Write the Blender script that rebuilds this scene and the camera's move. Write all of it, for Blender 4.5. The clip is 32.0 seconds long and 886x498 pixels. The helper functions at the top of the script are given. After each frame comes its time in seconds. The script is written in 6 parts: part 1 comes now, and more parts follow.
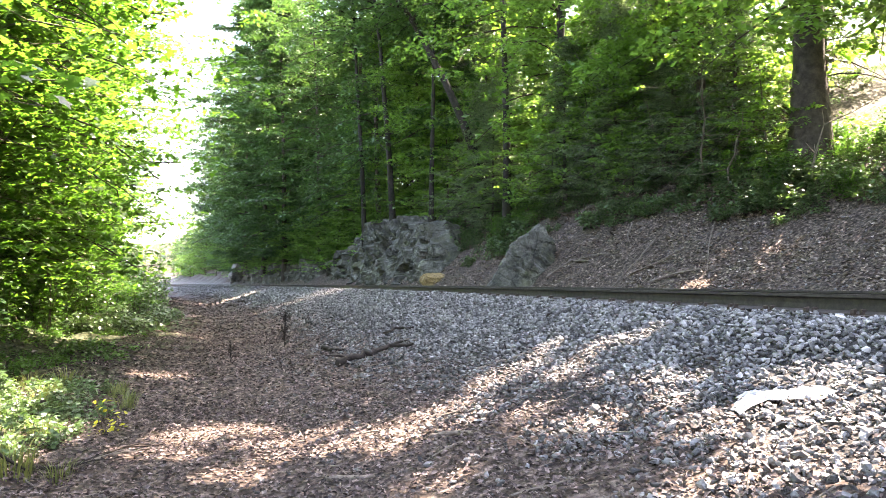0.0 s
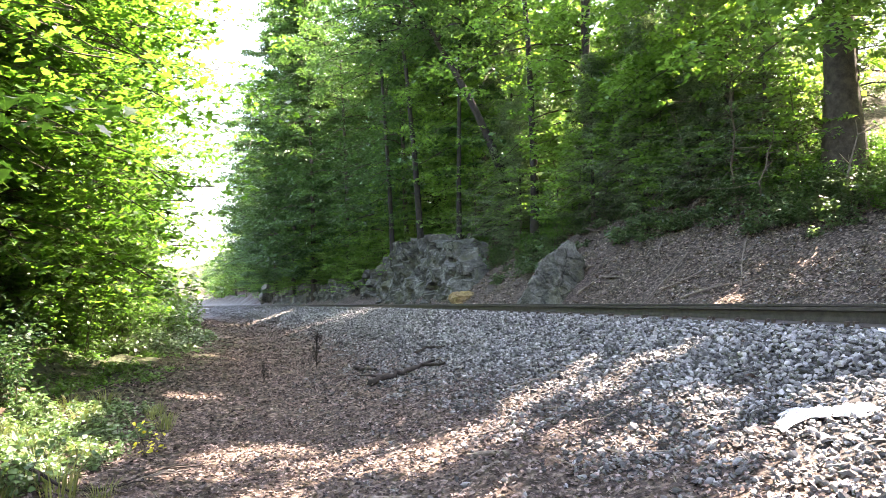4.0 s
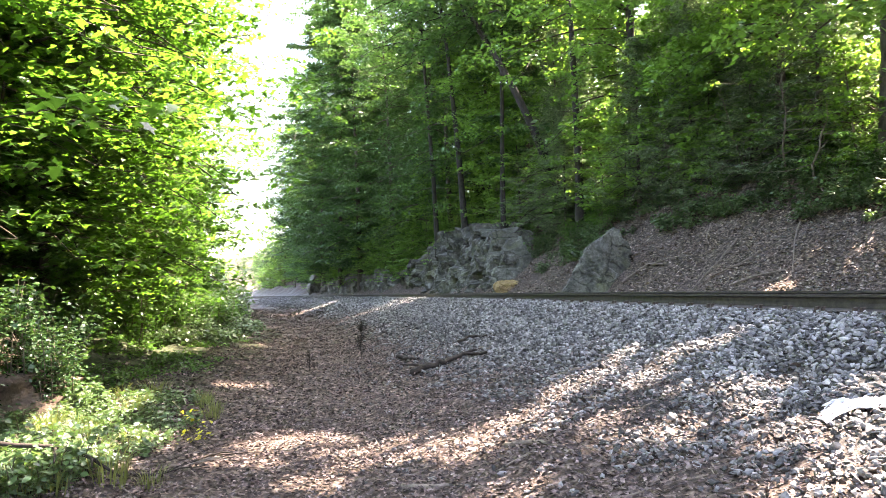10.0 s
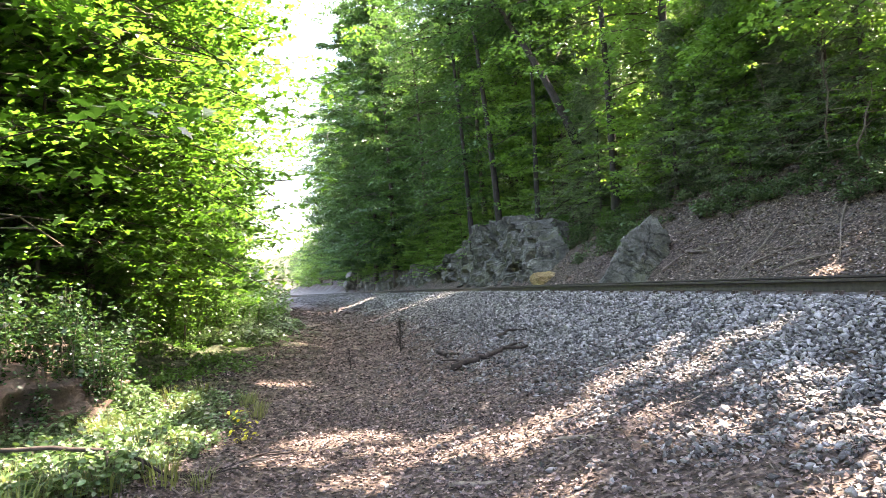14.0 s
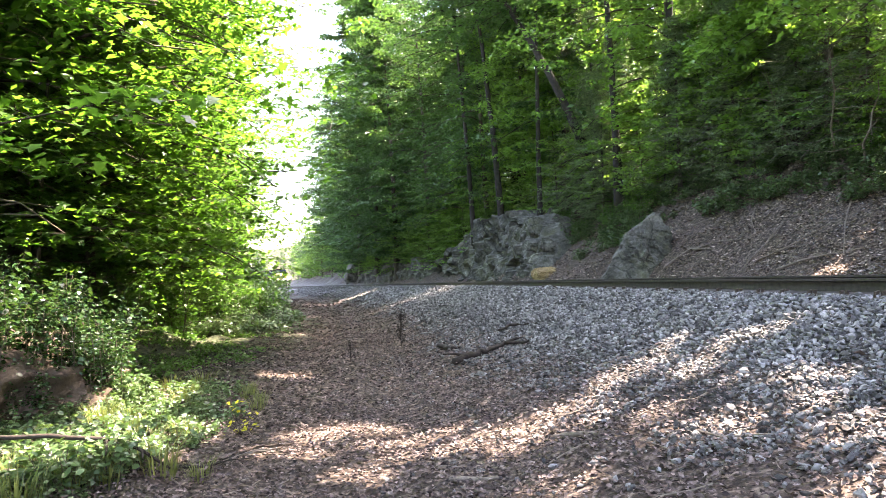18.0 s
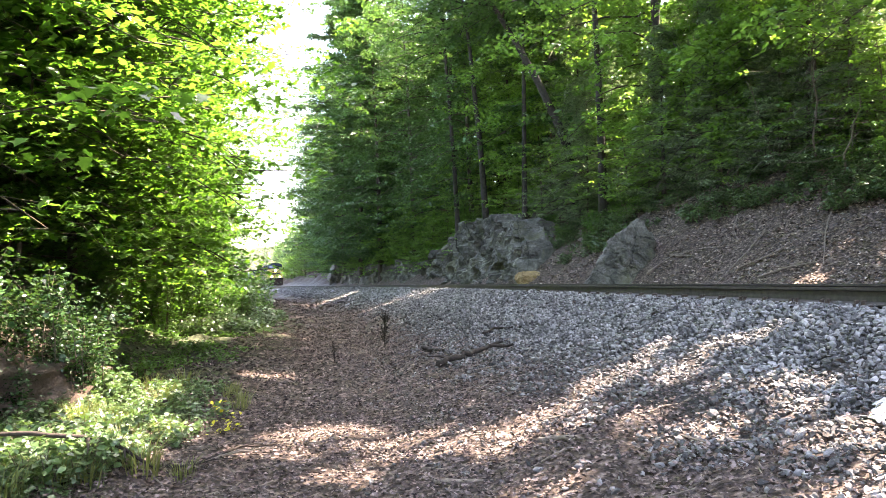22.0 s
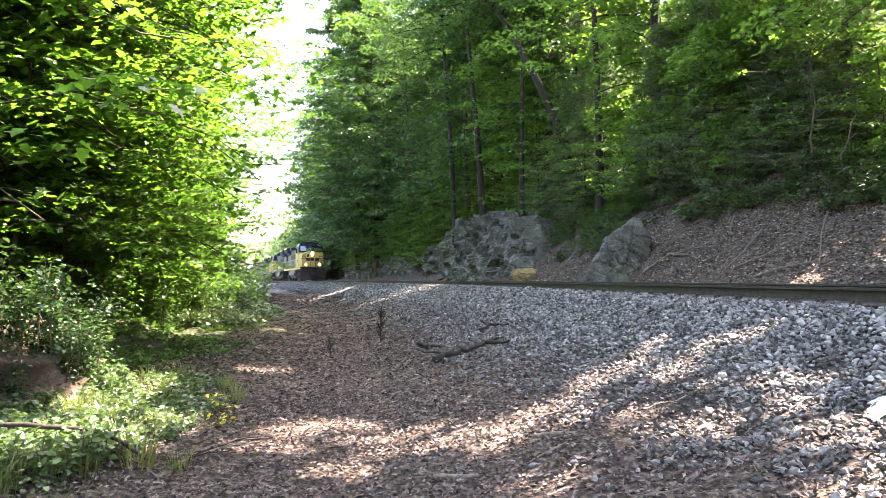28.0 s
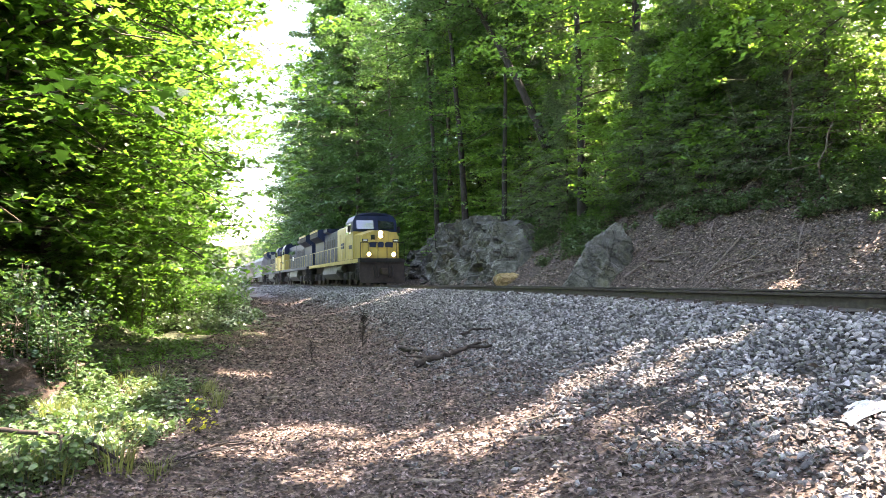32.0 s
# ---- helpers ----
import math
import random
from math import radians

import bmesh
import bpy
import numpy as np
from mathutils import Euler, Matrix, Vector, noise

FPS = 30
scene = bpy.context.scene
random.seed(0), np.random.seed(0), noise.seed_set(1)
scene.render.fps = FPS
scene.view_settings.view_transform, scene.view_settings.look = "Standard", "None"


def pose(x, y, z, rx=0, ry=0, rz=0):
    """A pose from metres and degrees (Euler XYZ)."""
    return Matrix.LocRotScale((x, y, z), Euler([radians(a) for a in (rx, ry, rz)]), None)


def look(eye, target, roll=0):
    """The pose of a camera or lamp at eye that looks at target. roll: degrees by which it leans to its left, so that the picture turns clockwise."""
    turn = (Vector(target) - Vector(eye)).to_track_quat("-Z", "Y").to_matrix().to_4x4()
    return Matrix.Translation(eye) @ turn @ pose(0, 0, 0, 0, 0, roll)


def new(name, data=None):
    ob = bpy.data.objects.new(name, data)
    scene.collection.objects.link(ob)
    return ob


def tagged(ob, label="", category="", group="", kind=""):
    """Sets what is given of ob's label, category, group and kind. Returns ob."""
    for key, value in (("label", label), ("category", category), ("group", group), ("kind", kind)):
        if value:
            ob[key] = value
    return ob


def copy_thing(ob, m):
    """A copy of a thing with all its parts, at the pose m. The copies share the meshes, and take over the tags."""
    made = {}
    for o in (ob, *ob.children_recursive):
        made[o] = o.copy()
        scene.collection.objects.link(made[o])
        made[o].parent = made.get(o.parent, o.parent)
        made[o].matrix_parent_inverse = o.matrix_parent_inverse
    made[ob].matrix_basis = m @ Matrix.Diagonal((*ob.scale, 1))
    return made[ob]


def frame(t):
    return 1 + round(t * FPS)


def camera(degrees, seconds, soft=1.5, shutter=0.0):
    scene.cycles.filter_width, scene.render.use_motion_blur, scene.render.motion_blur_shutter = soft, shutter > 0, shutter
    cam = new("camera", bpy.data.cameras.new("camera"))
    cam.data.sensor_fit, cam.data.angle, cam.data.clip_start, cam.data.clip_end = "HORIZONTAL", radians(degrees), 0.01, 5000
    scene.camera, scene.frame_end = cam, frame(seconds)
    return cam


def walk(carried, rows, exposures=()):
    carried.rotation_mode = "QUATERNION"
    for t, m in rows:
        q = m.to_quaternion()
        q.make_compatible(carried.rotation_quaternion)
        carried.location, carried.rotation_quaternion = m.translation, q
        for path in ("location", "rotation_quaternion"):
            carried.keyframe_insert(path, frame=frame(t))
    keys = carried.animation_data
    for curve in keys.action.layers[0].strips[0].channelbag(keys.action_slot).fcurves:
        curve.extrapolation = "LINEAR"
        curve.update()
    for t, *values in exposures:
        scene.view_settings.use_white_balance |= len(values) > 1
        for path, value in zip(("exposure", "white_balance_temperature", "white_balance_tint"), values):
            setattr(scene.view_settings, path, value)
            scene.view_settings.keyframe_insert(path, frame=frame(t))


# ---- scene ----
PATH = [
    (0.0, pose(0.075, -0.057, 1.379, 92.688, 0.323, -7.241)),
    (0.5, pose(0.064, -0.056, 1.381, 92.878, 0.489, -6.954)),
    (1.0, pose(0.052, -0.061, 1.380, 93.031, 0.581, -6.874)),
    (1.5, pose(0.050, -0.066, 1.381, 93.236, 0.625, -6.812)),
    (2.0, pose(0.044, -0.062, 1.384, 93.400, 0.742, -6.687)),
    (2.5, pose(0.043, -0.068, 1.386, 93.578, 0.904, -6.369)),
    (3.0, pose(0.044, -0.072, 1.387, 93.820, 1.004, -5.896)),
    (3.5, pose(0.034, -0.072, 1.387, 94.024, 1.045, -5.404)),
    (5.5, pose(0.057, -0.089, 1.393, 94.585, 1.343, -3.890)),
    (6.0, pose(0.073, -0.094, 1.392, 94.706, 1.426, -3.595)),
    (6.5, pose(0.088, -0.109, 1.393, 94.704, 1.389, -3.221)),
    (7.0, pose(0.106, -0.111, 1.392, 94.533, 1.237, -2.881)),
    (7.5, pose(0.113, -0.112, 1.389, 94.295, 1.080, -2.523)),
    (8.0, pose(0.115, -0.104, 1.391, 93.993, 0.933, -2.216)),
    (8.5, pose(0.110, -0.098, 1.396, 93.724, 0.839, -1.944)),
    (9.0, pose(0.108, -0.095, 1.391, 93.515, 0.975, -1.650)),
    (9.5, pose(0.106, -0.089, 1.391, 93.402, 1.266, -1.364)),
    (10.0, pose(0.108, -0.087, 1.393, 93.380, 1.538, -1.223)),
    (10.5, pose(0.114, -0.082, 1.393, 93.494, 1.832, -1.163)),
    (11.0, pose(0.107, -0.073, 1.397, 93.702, 1.909, -1.167)),
    (11.5, pose(0.104, -0.064, 1.402, 93.870, 1.935, -1.142)),
    (12.0, pose(0.102, -0.066, 1.404, 93.937, 2.041, -1.010)),
    (12.5, pose(0.103, -0.064, 1.407, 93.808, 2.368, -0.578)),
    (13.0, pose(0.095, -0.061, 1.405, 93.587, 2.749, 0.125)),
    (13.5, pose(0.075, -0.050, 1.407, 93.281, 3.075, 0.960)),
    (14.0, pose(0.070, -0.035, 1.409, 93.008, 3.160, 1.662)),
    (14.5, pose(0.065, -0.028, 1.411, 92.830, 3.153, 2.075)),
    (16.5, pose(0.072, 0.002, 1.401, 92.091, 3.239, 1.576)),
    (17.0, pose(0.062, 0.008, 1.404, 92.200, 2.998, 1.592)),
    (17.5, pose(0.046, 0.011, 1.405, 92.359, 2.637, 1.687)),
    (18.0, pose(0.043, 0.012, 1.407, 92.501, 2.252, 1.698)),
    (18.5, pose(0.039, 0.011, 1.405, 92.522, 1.971, 1.620)),
    (19.0, pose(0.034, 0.009, 1.403, 92.458, 1.868, 1.421)),
    (19.5, pose(0.026, -0.001, 1.406, 92.406, 1.890, 1.120)),
    (20.0, pose(0.026, -0.006, 1.409, 92.397, 1.943, 0.801)),
    (20.5, pose(0.030, -0.009, 1.410, 92.453, 1.943, 0.488)),
    (21.0, pose(0.025, -0.009, 1.407, 92.508, 1.755, 0.287)),
    (21.5, pose(0.017, -0.002, 1.409, 92.571, 1.435, 0.259)),
    (22.0, pose(0.011, -0.003, 1.408, 92.653, 1.298, 0.346)),
    (22.5, pose(0.012, -0.002, 1.407, 92.698, 1.204, 0.466)),
    (23.0, pose(0.009, -0.002, 1.409, 92.779, 1.248, 0.497)),
    (23.5, pose(0.011, 0.002, 1.405, 92.838, 1.168, 0.448)),
    (24.0, pose(0.008, -0.003, 1.404, 92.835, 1.047, 0.293)),
    (24.5, pose(0.009, 0.001, 1.401, 92.789, 0.875, 0.150)),
    (25.0, pose(0.006, -0.002, 1.401, 92.718, 0.725, 0.001)),
    (25.5, pose(-0.001, -0.002, 1.403, 92.654, 0.557, -0.099)),
    (27.5, pose(-0.000, 0.000, 1.400, 92.420, 0.614, 0.008)),
    (28.0, pose(-0.000, 0.000, 1.400, 92.364, 0.687, 0.028)),
    (28.5, pose(-0.004, 0.009, 1.396, 92.282, 0.774, 0.000)),
    (29.0, pose(-0.001, 0.010, 1.398, 92.097, 0.862, -0.045)),
    (29.5, pose(-0.004, 0.009, 1.396, 91.933, 0.991, -0.055)),
    (30.0, pose(-0.004, 0.009, 1.398, 91.878, 1.042, -0.112)),
    (30.5, pose(-0.003, 0.007, 1.402, 91.934, 1.003, -0.263)),
    (31.0, pose(0.000, 0.007, 1.399, 92.089, 0.907, -0.528)),
    (31.5, pose(0.001, 0.001, 1.396, 92.360, 0.696, -0.911)),
    (32.0, pose(-0.008, -0.004, 1.402, 92.695, 0.451, -1.416)),
]
cam = camera(64.2, 32.0, soft=0.5)
walk(cam, PATH, exposures=[(0.0, 3.9, 7550, 22), (10.0, 3.86, 7550, 22), (20.0, 3.78, 7550, 22), (32.0, 3.78, 7550, 22)])

# ---- sun and sky ----
SUN_DIR = Vector((0.84, 0.54, 1.65)).normalized()
world = bpy.data.worlds.new("sky")
scene.world = world
world.use_nodes = True
_wn = world.node_tree
_sky = _wn.nodes.new("ShaderNodeTexSky")
_sky.sky_type = "NISHITA"
_sky.sun_disc = False
_sky.sun_elevation = math.asin(SUN_DIR.z)
_sky.sun_rotation = math.atan2(SUN_DIR.x, SUN_DIR.y)
_sky.air_density, _sky.dust_density, _sky.ozone_density = 1.0, 2.0, 1.0
_wn.nodes["Background"].inputs[1].default_value = 0.15
_wn.links.new(_sky.outputs[0], _wn.nodes["Background"].inputs[0])
sun = new("sun", bpy.data.lights.new("sun", "SUN"))
sun.data.energy = 5.0
sun.data.angle = radians(0.35)
sun.data.color = (1.0, 0.94, 0.86)
sun.matrix_world = look(SUN_DIR * 60, (0, 0, 0))

rng = np.random.default_rng(7)


# ---- the plan: track line, ground height ----
RAIL_TOP = 1.26
TIE_TOP = 1.08


def slope(y):
    """Sideways run of the track's centre line per metre of y: a curve that straightens out far off."""
    y = np.asarray(y, float)
    return np.clip(-0.10 - 0.0046 * (y - 5.0), -0.325, 0.0075) - np.clip(0.003 * (y - 190), 0, 0.5)


_ty = np.arange(-320.0, 900.0, 0.25)
_tx = np.concatenate([[0.0], np.cumsum(slope(_ty[:-1] + 0.125) * 0.25)])
_tx += 5.0 - np.interp(5.0, _ty, _tx)
_ts = np.concatenate([[0.0], np.cumsum(np.hypot(np.diff(_tx), np.diff(_ty)))])
_ts -= np.interp(0.0, _ty, _ts)


def centre(y):
    return np.interp(y, _ty, _tx)


def along(s):
    """Point of the centre line at arc length s."""
    y = np.interp(s, _ts, _ty)
    return np.interp(y, _ty, _tx), y


def offset(x, y):
    """Signed distance from the track's centre line (plus: the hill's side) and the foot's y."""
    x, y = np.asarray(x, float), np.asarray(y, float)
    f = y.copy()
    for _ in range(3):
        sl = slope(f)
        f = y + (x - centre(f)) * sl
        f = y + (x - centre(f)) * sl / (1 + sl * sl)
    sl = slope(f)
    v = ((x - centre(f)) - sl * (y - f)) / np.sqrt(1 + sl * sl)
    return v, f


def place(v, y):
    """World x, y of the point v metres beside the centre line at foot y."""
    sl = slope(y)
    n = np.sqrt(1 + sl * sl)
    return centre(y) + v / n, y - v * sl / n


_wav = np.random.default_rng(3)
_WK = _wav.normal(size=(24, 2))
_WP = _wav.uniform(0, 6.28, 24)


def bumps(x, y, size):
    """Smooth uneven field, about -1 to 1, with waves of about that size."""
    out = 0
    for i in range(8):
        k = _WK[i] / np.linalg.norm(_WK[i]) * (6.28 / size) * (0.6 + 0.13 * i)
        out = out + np.sin(k[0] * x + k[1] * y + _WP[i])
    return out / 3.2


PROFILE_V = [-400, -60, -22, -14, -10.5, -8.6, -7.4, -6.4, -5.3, -4.8, -4.2, -3.3, -2.4, -1.6, -1.3, -0.95, -0.75, 1.3, 1.7, 2.6, 3.1, 7.5, 14, 40, 120, 600]
PROFILE_Z = [-4, -1.5, 0.3, 0.55, 0.42, 0.2, 0.07, 0.0, 0.0, 0.08, 0.28, 0.5, 0.74, 1.02, 1.065, 1.065, 1.05, 1.05, 0.98, 0.72, 0.8, 3.6, 7.2, 19, 30, 34]


def ground_z(x, y):
    v, f = offset(x, y)
    z = np.interp(v, PROFILE_V, PROFILE_Z)
    hill = np.clip((v - 3.2) / 4, 0, 1)
    z = z + np.clip((v - 3.1) / 4.4, 0, 1) * 0.95 * np.clip((f - 14) / 8, 0, 1)
    left = np.clip((-6.5 - v) / 3, 0, 1)
    rough = np.clip(np.abs(v) - 1.9, 0, 1)
    z = z + hill * (0.28 * bumps(x, y, 5.0) + 0.08 * bumps(x + 9, y, 1.3))
    z = z + left * (0.12 * bumps(x, y, 3.0) + 0.04 * bumps(x, y + 5, 0.9))
    z = z + rough * (0.035 * bumps(x, y, 1.6) + 0.012 * bumps(x + 3, y, 0.5))
    return z


# ---- mesh helpers ----
def mesh_np(name, verts, faces, mat, smooth=False):
    """Mesh from arrays; faces is an n x k array."""
    me = bpy.data.meshes.new(name)
    verts = np.asarray(verts, np.float32)
    faces = np.asarray(faces, np.int32)
    n, k = faces.shape
    me.vertices.add(len(verts))
    me.vertices.foreach_set("co", verts.ravel())
    me.loops.add(n * k)
    me.loops.foreach_set("vertex_index", faces.ravel())
    me.polygons.add(n)
    me.polygons.foreach_set("loop_start", np.arange(0, n * k, k, dtype=np.int32))
    me.polygons.foreach_set("use_smooth", np.full(n, smooth, dtype=bool))
    me.update(calc_edges=True)
    if mat:
        me.materials.append(mat)
    return me


def part(name, bm, material, parent, label="", smooth=False):
    """Link a bmesh (or a ready mesh) as one mesh object under a thing or a part."""
    if isinstance(bm, bmesh.types.BMesh):
        me = bpy.data.meshes.new(name)
        if smooth:
            for f in bm.faces:
                f.smooth = True
        bm.to_mesh(me)
        bm.free()
        me.materials.append(material)
    else:
        me = bm
    ob = new(name, me)
    if parent is not None:
        ob.parent = parent
    if label:
        tagged(ob, label)
    return ob


def box(bm, x0, x1, y0, y1, z0, z1, bevel=0.0):
    """Axis-aligned box added to bm, edges bevelled."""
    r = bmesh.ops.create_cube(bm, size=1.0, matrix=Matrix.Translation(((x0 + x1) / 2, (y0 + y1) / 2, (z0 + z1) / 2)) @ Matrix.Diagonal((x1 - x0, y1 - y0, z1 - z0, 1)))
    if bevel:
        edges = {e for v in r["verts"] for e in v.link_edges}
        bmesh.ops.bevel(bm, geom=list(edges), offset=bevel, segments=2, affect="EDGES", profile=0.6)
    return bm


def rod(bm, a, b, r, r2=None, n=8):
    """Round bar from a to b."""
    a, b = Vector(a), Vector(b)
    d = b - a
    m = Matrix.Translation((a + b) / 2) @ d.to_track_quat("Z", "Y").to_matrix().to_4x4()
    bmesh.ops.create_cone(bm, cap_ends=True, segments=n, radius1=r, radius2=r if r2 is None else r2, depth=d.length, matrix=m)
    return bm


def prism(bm, outline, x0, x1, axis="X"):
    """Solid from a closed outline of (a, b), drawn out along an axis."""
    def vec(a, b, c):
        return {"X": (c, a, b), "Y": (a, c, b), "Z": (a, b, c)}[axis]
    lo = [bm.verts.new(vec(a, b, x0)) for a, b in outline]
    hi = [bm.verts.new(vec(a, b, x1)) for a, b in outline]
    n = len(outline)
    for i in range(n):
        bm.faces.new((lo[i], lo[(i + 1) % n], hi[(i + 1) % n], hi[i]))
    bm.faces.new(lo[::-1])
    bm.faces.new(hi)
    bmesh.ops.recalc_face_normals(bm, faces=bm.faces[:])
    return bm


def tube(points, radii, n=7):
    """Vertices and quads of a tapered tube along points."""
    P = np.asarray(points, float)
    T = np.gradient(P, axis=0)
    T /= np.linalg.norm(T, axis=1)[:, None] + 1e-9
    ref = np.where(np.abs(T[:, 2:3]) > 0.9, np.array([[1.0, 0, 0]]), np.array([[0, 0, 1.0]]))
    A = np.cross(T, ref)
    A /= np.linalg.norm(A, axis=1)[:, None] + 1e-9
    B = np.cross(T, A)
    a = np.arange(n) * 2 * math.pi / n
    ring = A[:, None] * np.cos(a)[None, :, None] + B[:, None] * np.sin(a)[None, :, None]
    V = P[:, None] + ring * np.asarray(radii)[:, None, None]
    V = V.reshape(-1, 3)
    m = len(P)
    i, j = np.meshgrid(np.arange(m - 1), np.arange(n), indexing="ij")
    F = np.stack([i * n + j, i * n + (j + 1) % n, (i + 1) * n + (j + 1) % n, (i + 1) * n + j], -1).reshape(-1, 4)
    return V, F


class Soup:
    """Gathers arrays of quads into one mesh."""
    def __init__(self):
        self.v, self.f, self.n = [], [], 0

    def add(self, V, F):
        self.v.append(V)
        self.f.append(F + self.n)
        self.n += len(V)

    def mesh(self, name, mat, smooth=False):
        return mesh_np(name, np.concatenate(self.v), np.concatenate(self.f), mat, smooth)


# leaf outlines: (along, across) round the blade
KITE = ((0, 0), (0.45, 0.5), (1, 0), (0.45, -0.5))
OVAL = ((0, 0), (0.28, 0.42), (0.66, 0.4), (1, 0), (0.66, -0.4), (0.28, -0.42))
MAPLE_BLADE = ((0, 0), (0.06, 0.36), (0.34, 0.24), (0.6, 0.52), (0.64, 0.2), (1, 0), (0.64, -0.2), (0.6, -0.52), (0.34, -0.24), (0.06, -0.36))


def leaf_quads(P, size, r, up=0.8, droop=0.3, width=0.62, lean=None, blade=KITE):
    """Folded leaves of one outline at the points P: vertices and faces."""
    n = len(P)
    a = r.uniform(0, 2 * math.pi, n)
    d = np.stack([np.cos(a), np.sin(a), -droop + r.normal(0, 0.3, n)], -1)
    if lean is not None:
        d = d * 0.7 + lean
    d /= np.linalg.norm(d, axis=1)[:, None]
    nn = np.stack([r.normal(0, 1 - up, n), r.normal(0, 1 - up, n), np.full(n, up)], -1) + 1e-6
    side = np.cross(d, nn)
    side /= np.linalg.norm(side, axis=1)[:, None]
    nn = np.cross(side, d)
    s = (size * r.uniform(0.65, 1.3, n))[:, None]
    w = s * width
    k = r.uniform(0.05, 0.3, n)[:, None] * s
    V = np.stack([P + d * s * u + side * w * c + nn * k * (abs(c) - 0.3 * u * u) for u, c in blade], 1).reshape(-1, 3)
    return V, np.arange(n * len(blade)).reshape(n, len(blade))


# ---- materials ----
def material(name, rough=0.8, metal=0.0, spec=0.4):
    m = bpy.data.materials.new(name)
    m.use_nodes = True
    b = m.node_tree.nodes["Principled BSDF"]
    b.inputs["Roughness"].default_value = rough
    b.inputs["Metallic"].default_value = metal
    b.inputs["Specular IOR Level"].default_value = spec
    return m, m.node_tree, b


def node(t, kind, **inputs):
    n = t.nodes.new("ShaderNode" + kind)
    for k, v in inputs.items():
        key = int(k[1:]) if k[0] == "i" and k[1:].isdigit() else k.replace("_", " ")
        n.inputs[key].default_value = v
    return n


def noise_of(t, scale, detail=4.0, rough=0.6, coord="Object"):
    c = t.nodes.new("ShaderNodeTexCoord")
    n = node(t, "TexNoise", Scale=scale, Detail=detail, Roughness=rough)
    t.links.new(c.outputs[coord], n.inputs["Vector"])
    return n.outputs["Fac"]


def ramp(t, fac, stops):
    r = t.nodes.new("ShaderNodeValToRGB")
    while len(r.color_ramp.elements) < len(stops):
        r.color_ramp.elements.new(0.5)
    for e, (p, c) in zip(r.color_ramp.elements, stops):
        e.position, e.color = p, (*c, 1)
    t.links.new(fac, r.inputs["Fac"])
    return r.outputs["Color"]


def mix(t, fac, a, b, mode="MIX"):
    m = t.nodes.new("ShaderNodeMix")
    m.data_type, m.blend_type = "RGBA", mode
    for sock, val in ((m.inputs["Factor"], fac), (m.inputs["A"], a), (m.inputs["B"], b)):
        if isinstance(val, bpy.types.NodeSocket):
            t.links.new(val, sock)
        elif isinstance(val, (int, float)):
            sock.default_value = val
        else:
            sock.default_value = (*val, 1)
    return m.outputs["Result"]


def bump(t, b, height, strength, distance):
    n = node(t, "Bump", Strength=strength, Distance=distance)
    t.links.new(height, n.inputs["Height"])
    t.links.new(n.outputs["Normal"], b.inputs["Normal"])


def mottled(name, stops, scale, rough=0.85, bump_d=0.01, fine=None, metal=0.0, spec=0.3, per_object=0.0, per_island=0.0, coord="Object"):
    """Surface of a few tones in uneven patches, with grain and relief."""
    m, t, b = material(name, rough, metal, spec)
    col = ramp(t, noise_of(t, scale, 6.0, 0.65, coord), stops)
    f2 = noise_of(t, fine or scale * 9, 3.0, 0.6, coord)
    col = mix(t, 0.45, col, ramp(t, f2, [(0.3, (0.35, 0.35, 0.35)), (0.7, (0.65, 0.65, 0.65))]), "OVERLAY")
    if per_object or per_island:
        g = t.nodes.new("ShaderNodeObjectInfo" if per_object else "ShaderNodeNewGeometry")
        out = g.outputs["Random"] if per_object else g.outputs["Random Per Island"]
        a = per_object or per_island
        col = mix(t, 1.0, col, ramp(t, out, [(0.0, (1 - a,) * 3), (1.0, (1 + 0.0,) * 3)]), "MULTIPLY")
    t.links.new(col, b.inputs["Base Color"])
    if bump_d:
        bump(t, b, f2, 0.7, bump_d)
    return m


def leaf_material(name, dark, light, glow, clear=0.45, rough=0.38):
    """Thin leaf: colour varies leaf by leaf, light shines through."""
    m, t, b = material(name, rough, 0.0, 0.6)
    g = t.nodes.new("ShaderNodeNewGeometry")
    o = t.nodes.new("ShaderNodeObjectInfo")
    col = ramp(t, g.outputs["Random Per Island"], [(0.0, dark), (0.75, light), (1.0, tuple(min(1, c * 1.25) for c in light))])
    tone = ramp(t, o.outputs["Random"], [(0.0, (0.75, 0.8, 0.75)), (1.0, (1.0, 1.0, 0.9))])
    col = mix(t, 1.0, col, tone, "MULTIPLY")
    t.links.new(col, b.inputs["Base Color"])
    tr = t.nodes.new("ShaderNodeBsdfTranslucent")
    tcol = mix(t, 1.0, ramp(t, g.outputs["Random Per Island"], [(0.0, tuple(c * 0.6 for c in glow)), (1.0, glow)]), tone, "MULTIPLY")
    t.links.new(tcol, tr.inputs["Color"])
    ms = node(t, "MixShader", i0=clear)
    t.links.new(b.outputs[0], ms.inputs[1])
    t.links.new(tr.outputs[0], ms.inputs[2])
    t.links.new(ms.outputs[0], t.nodes["Material Output"].inputs["Surface"])
    return m


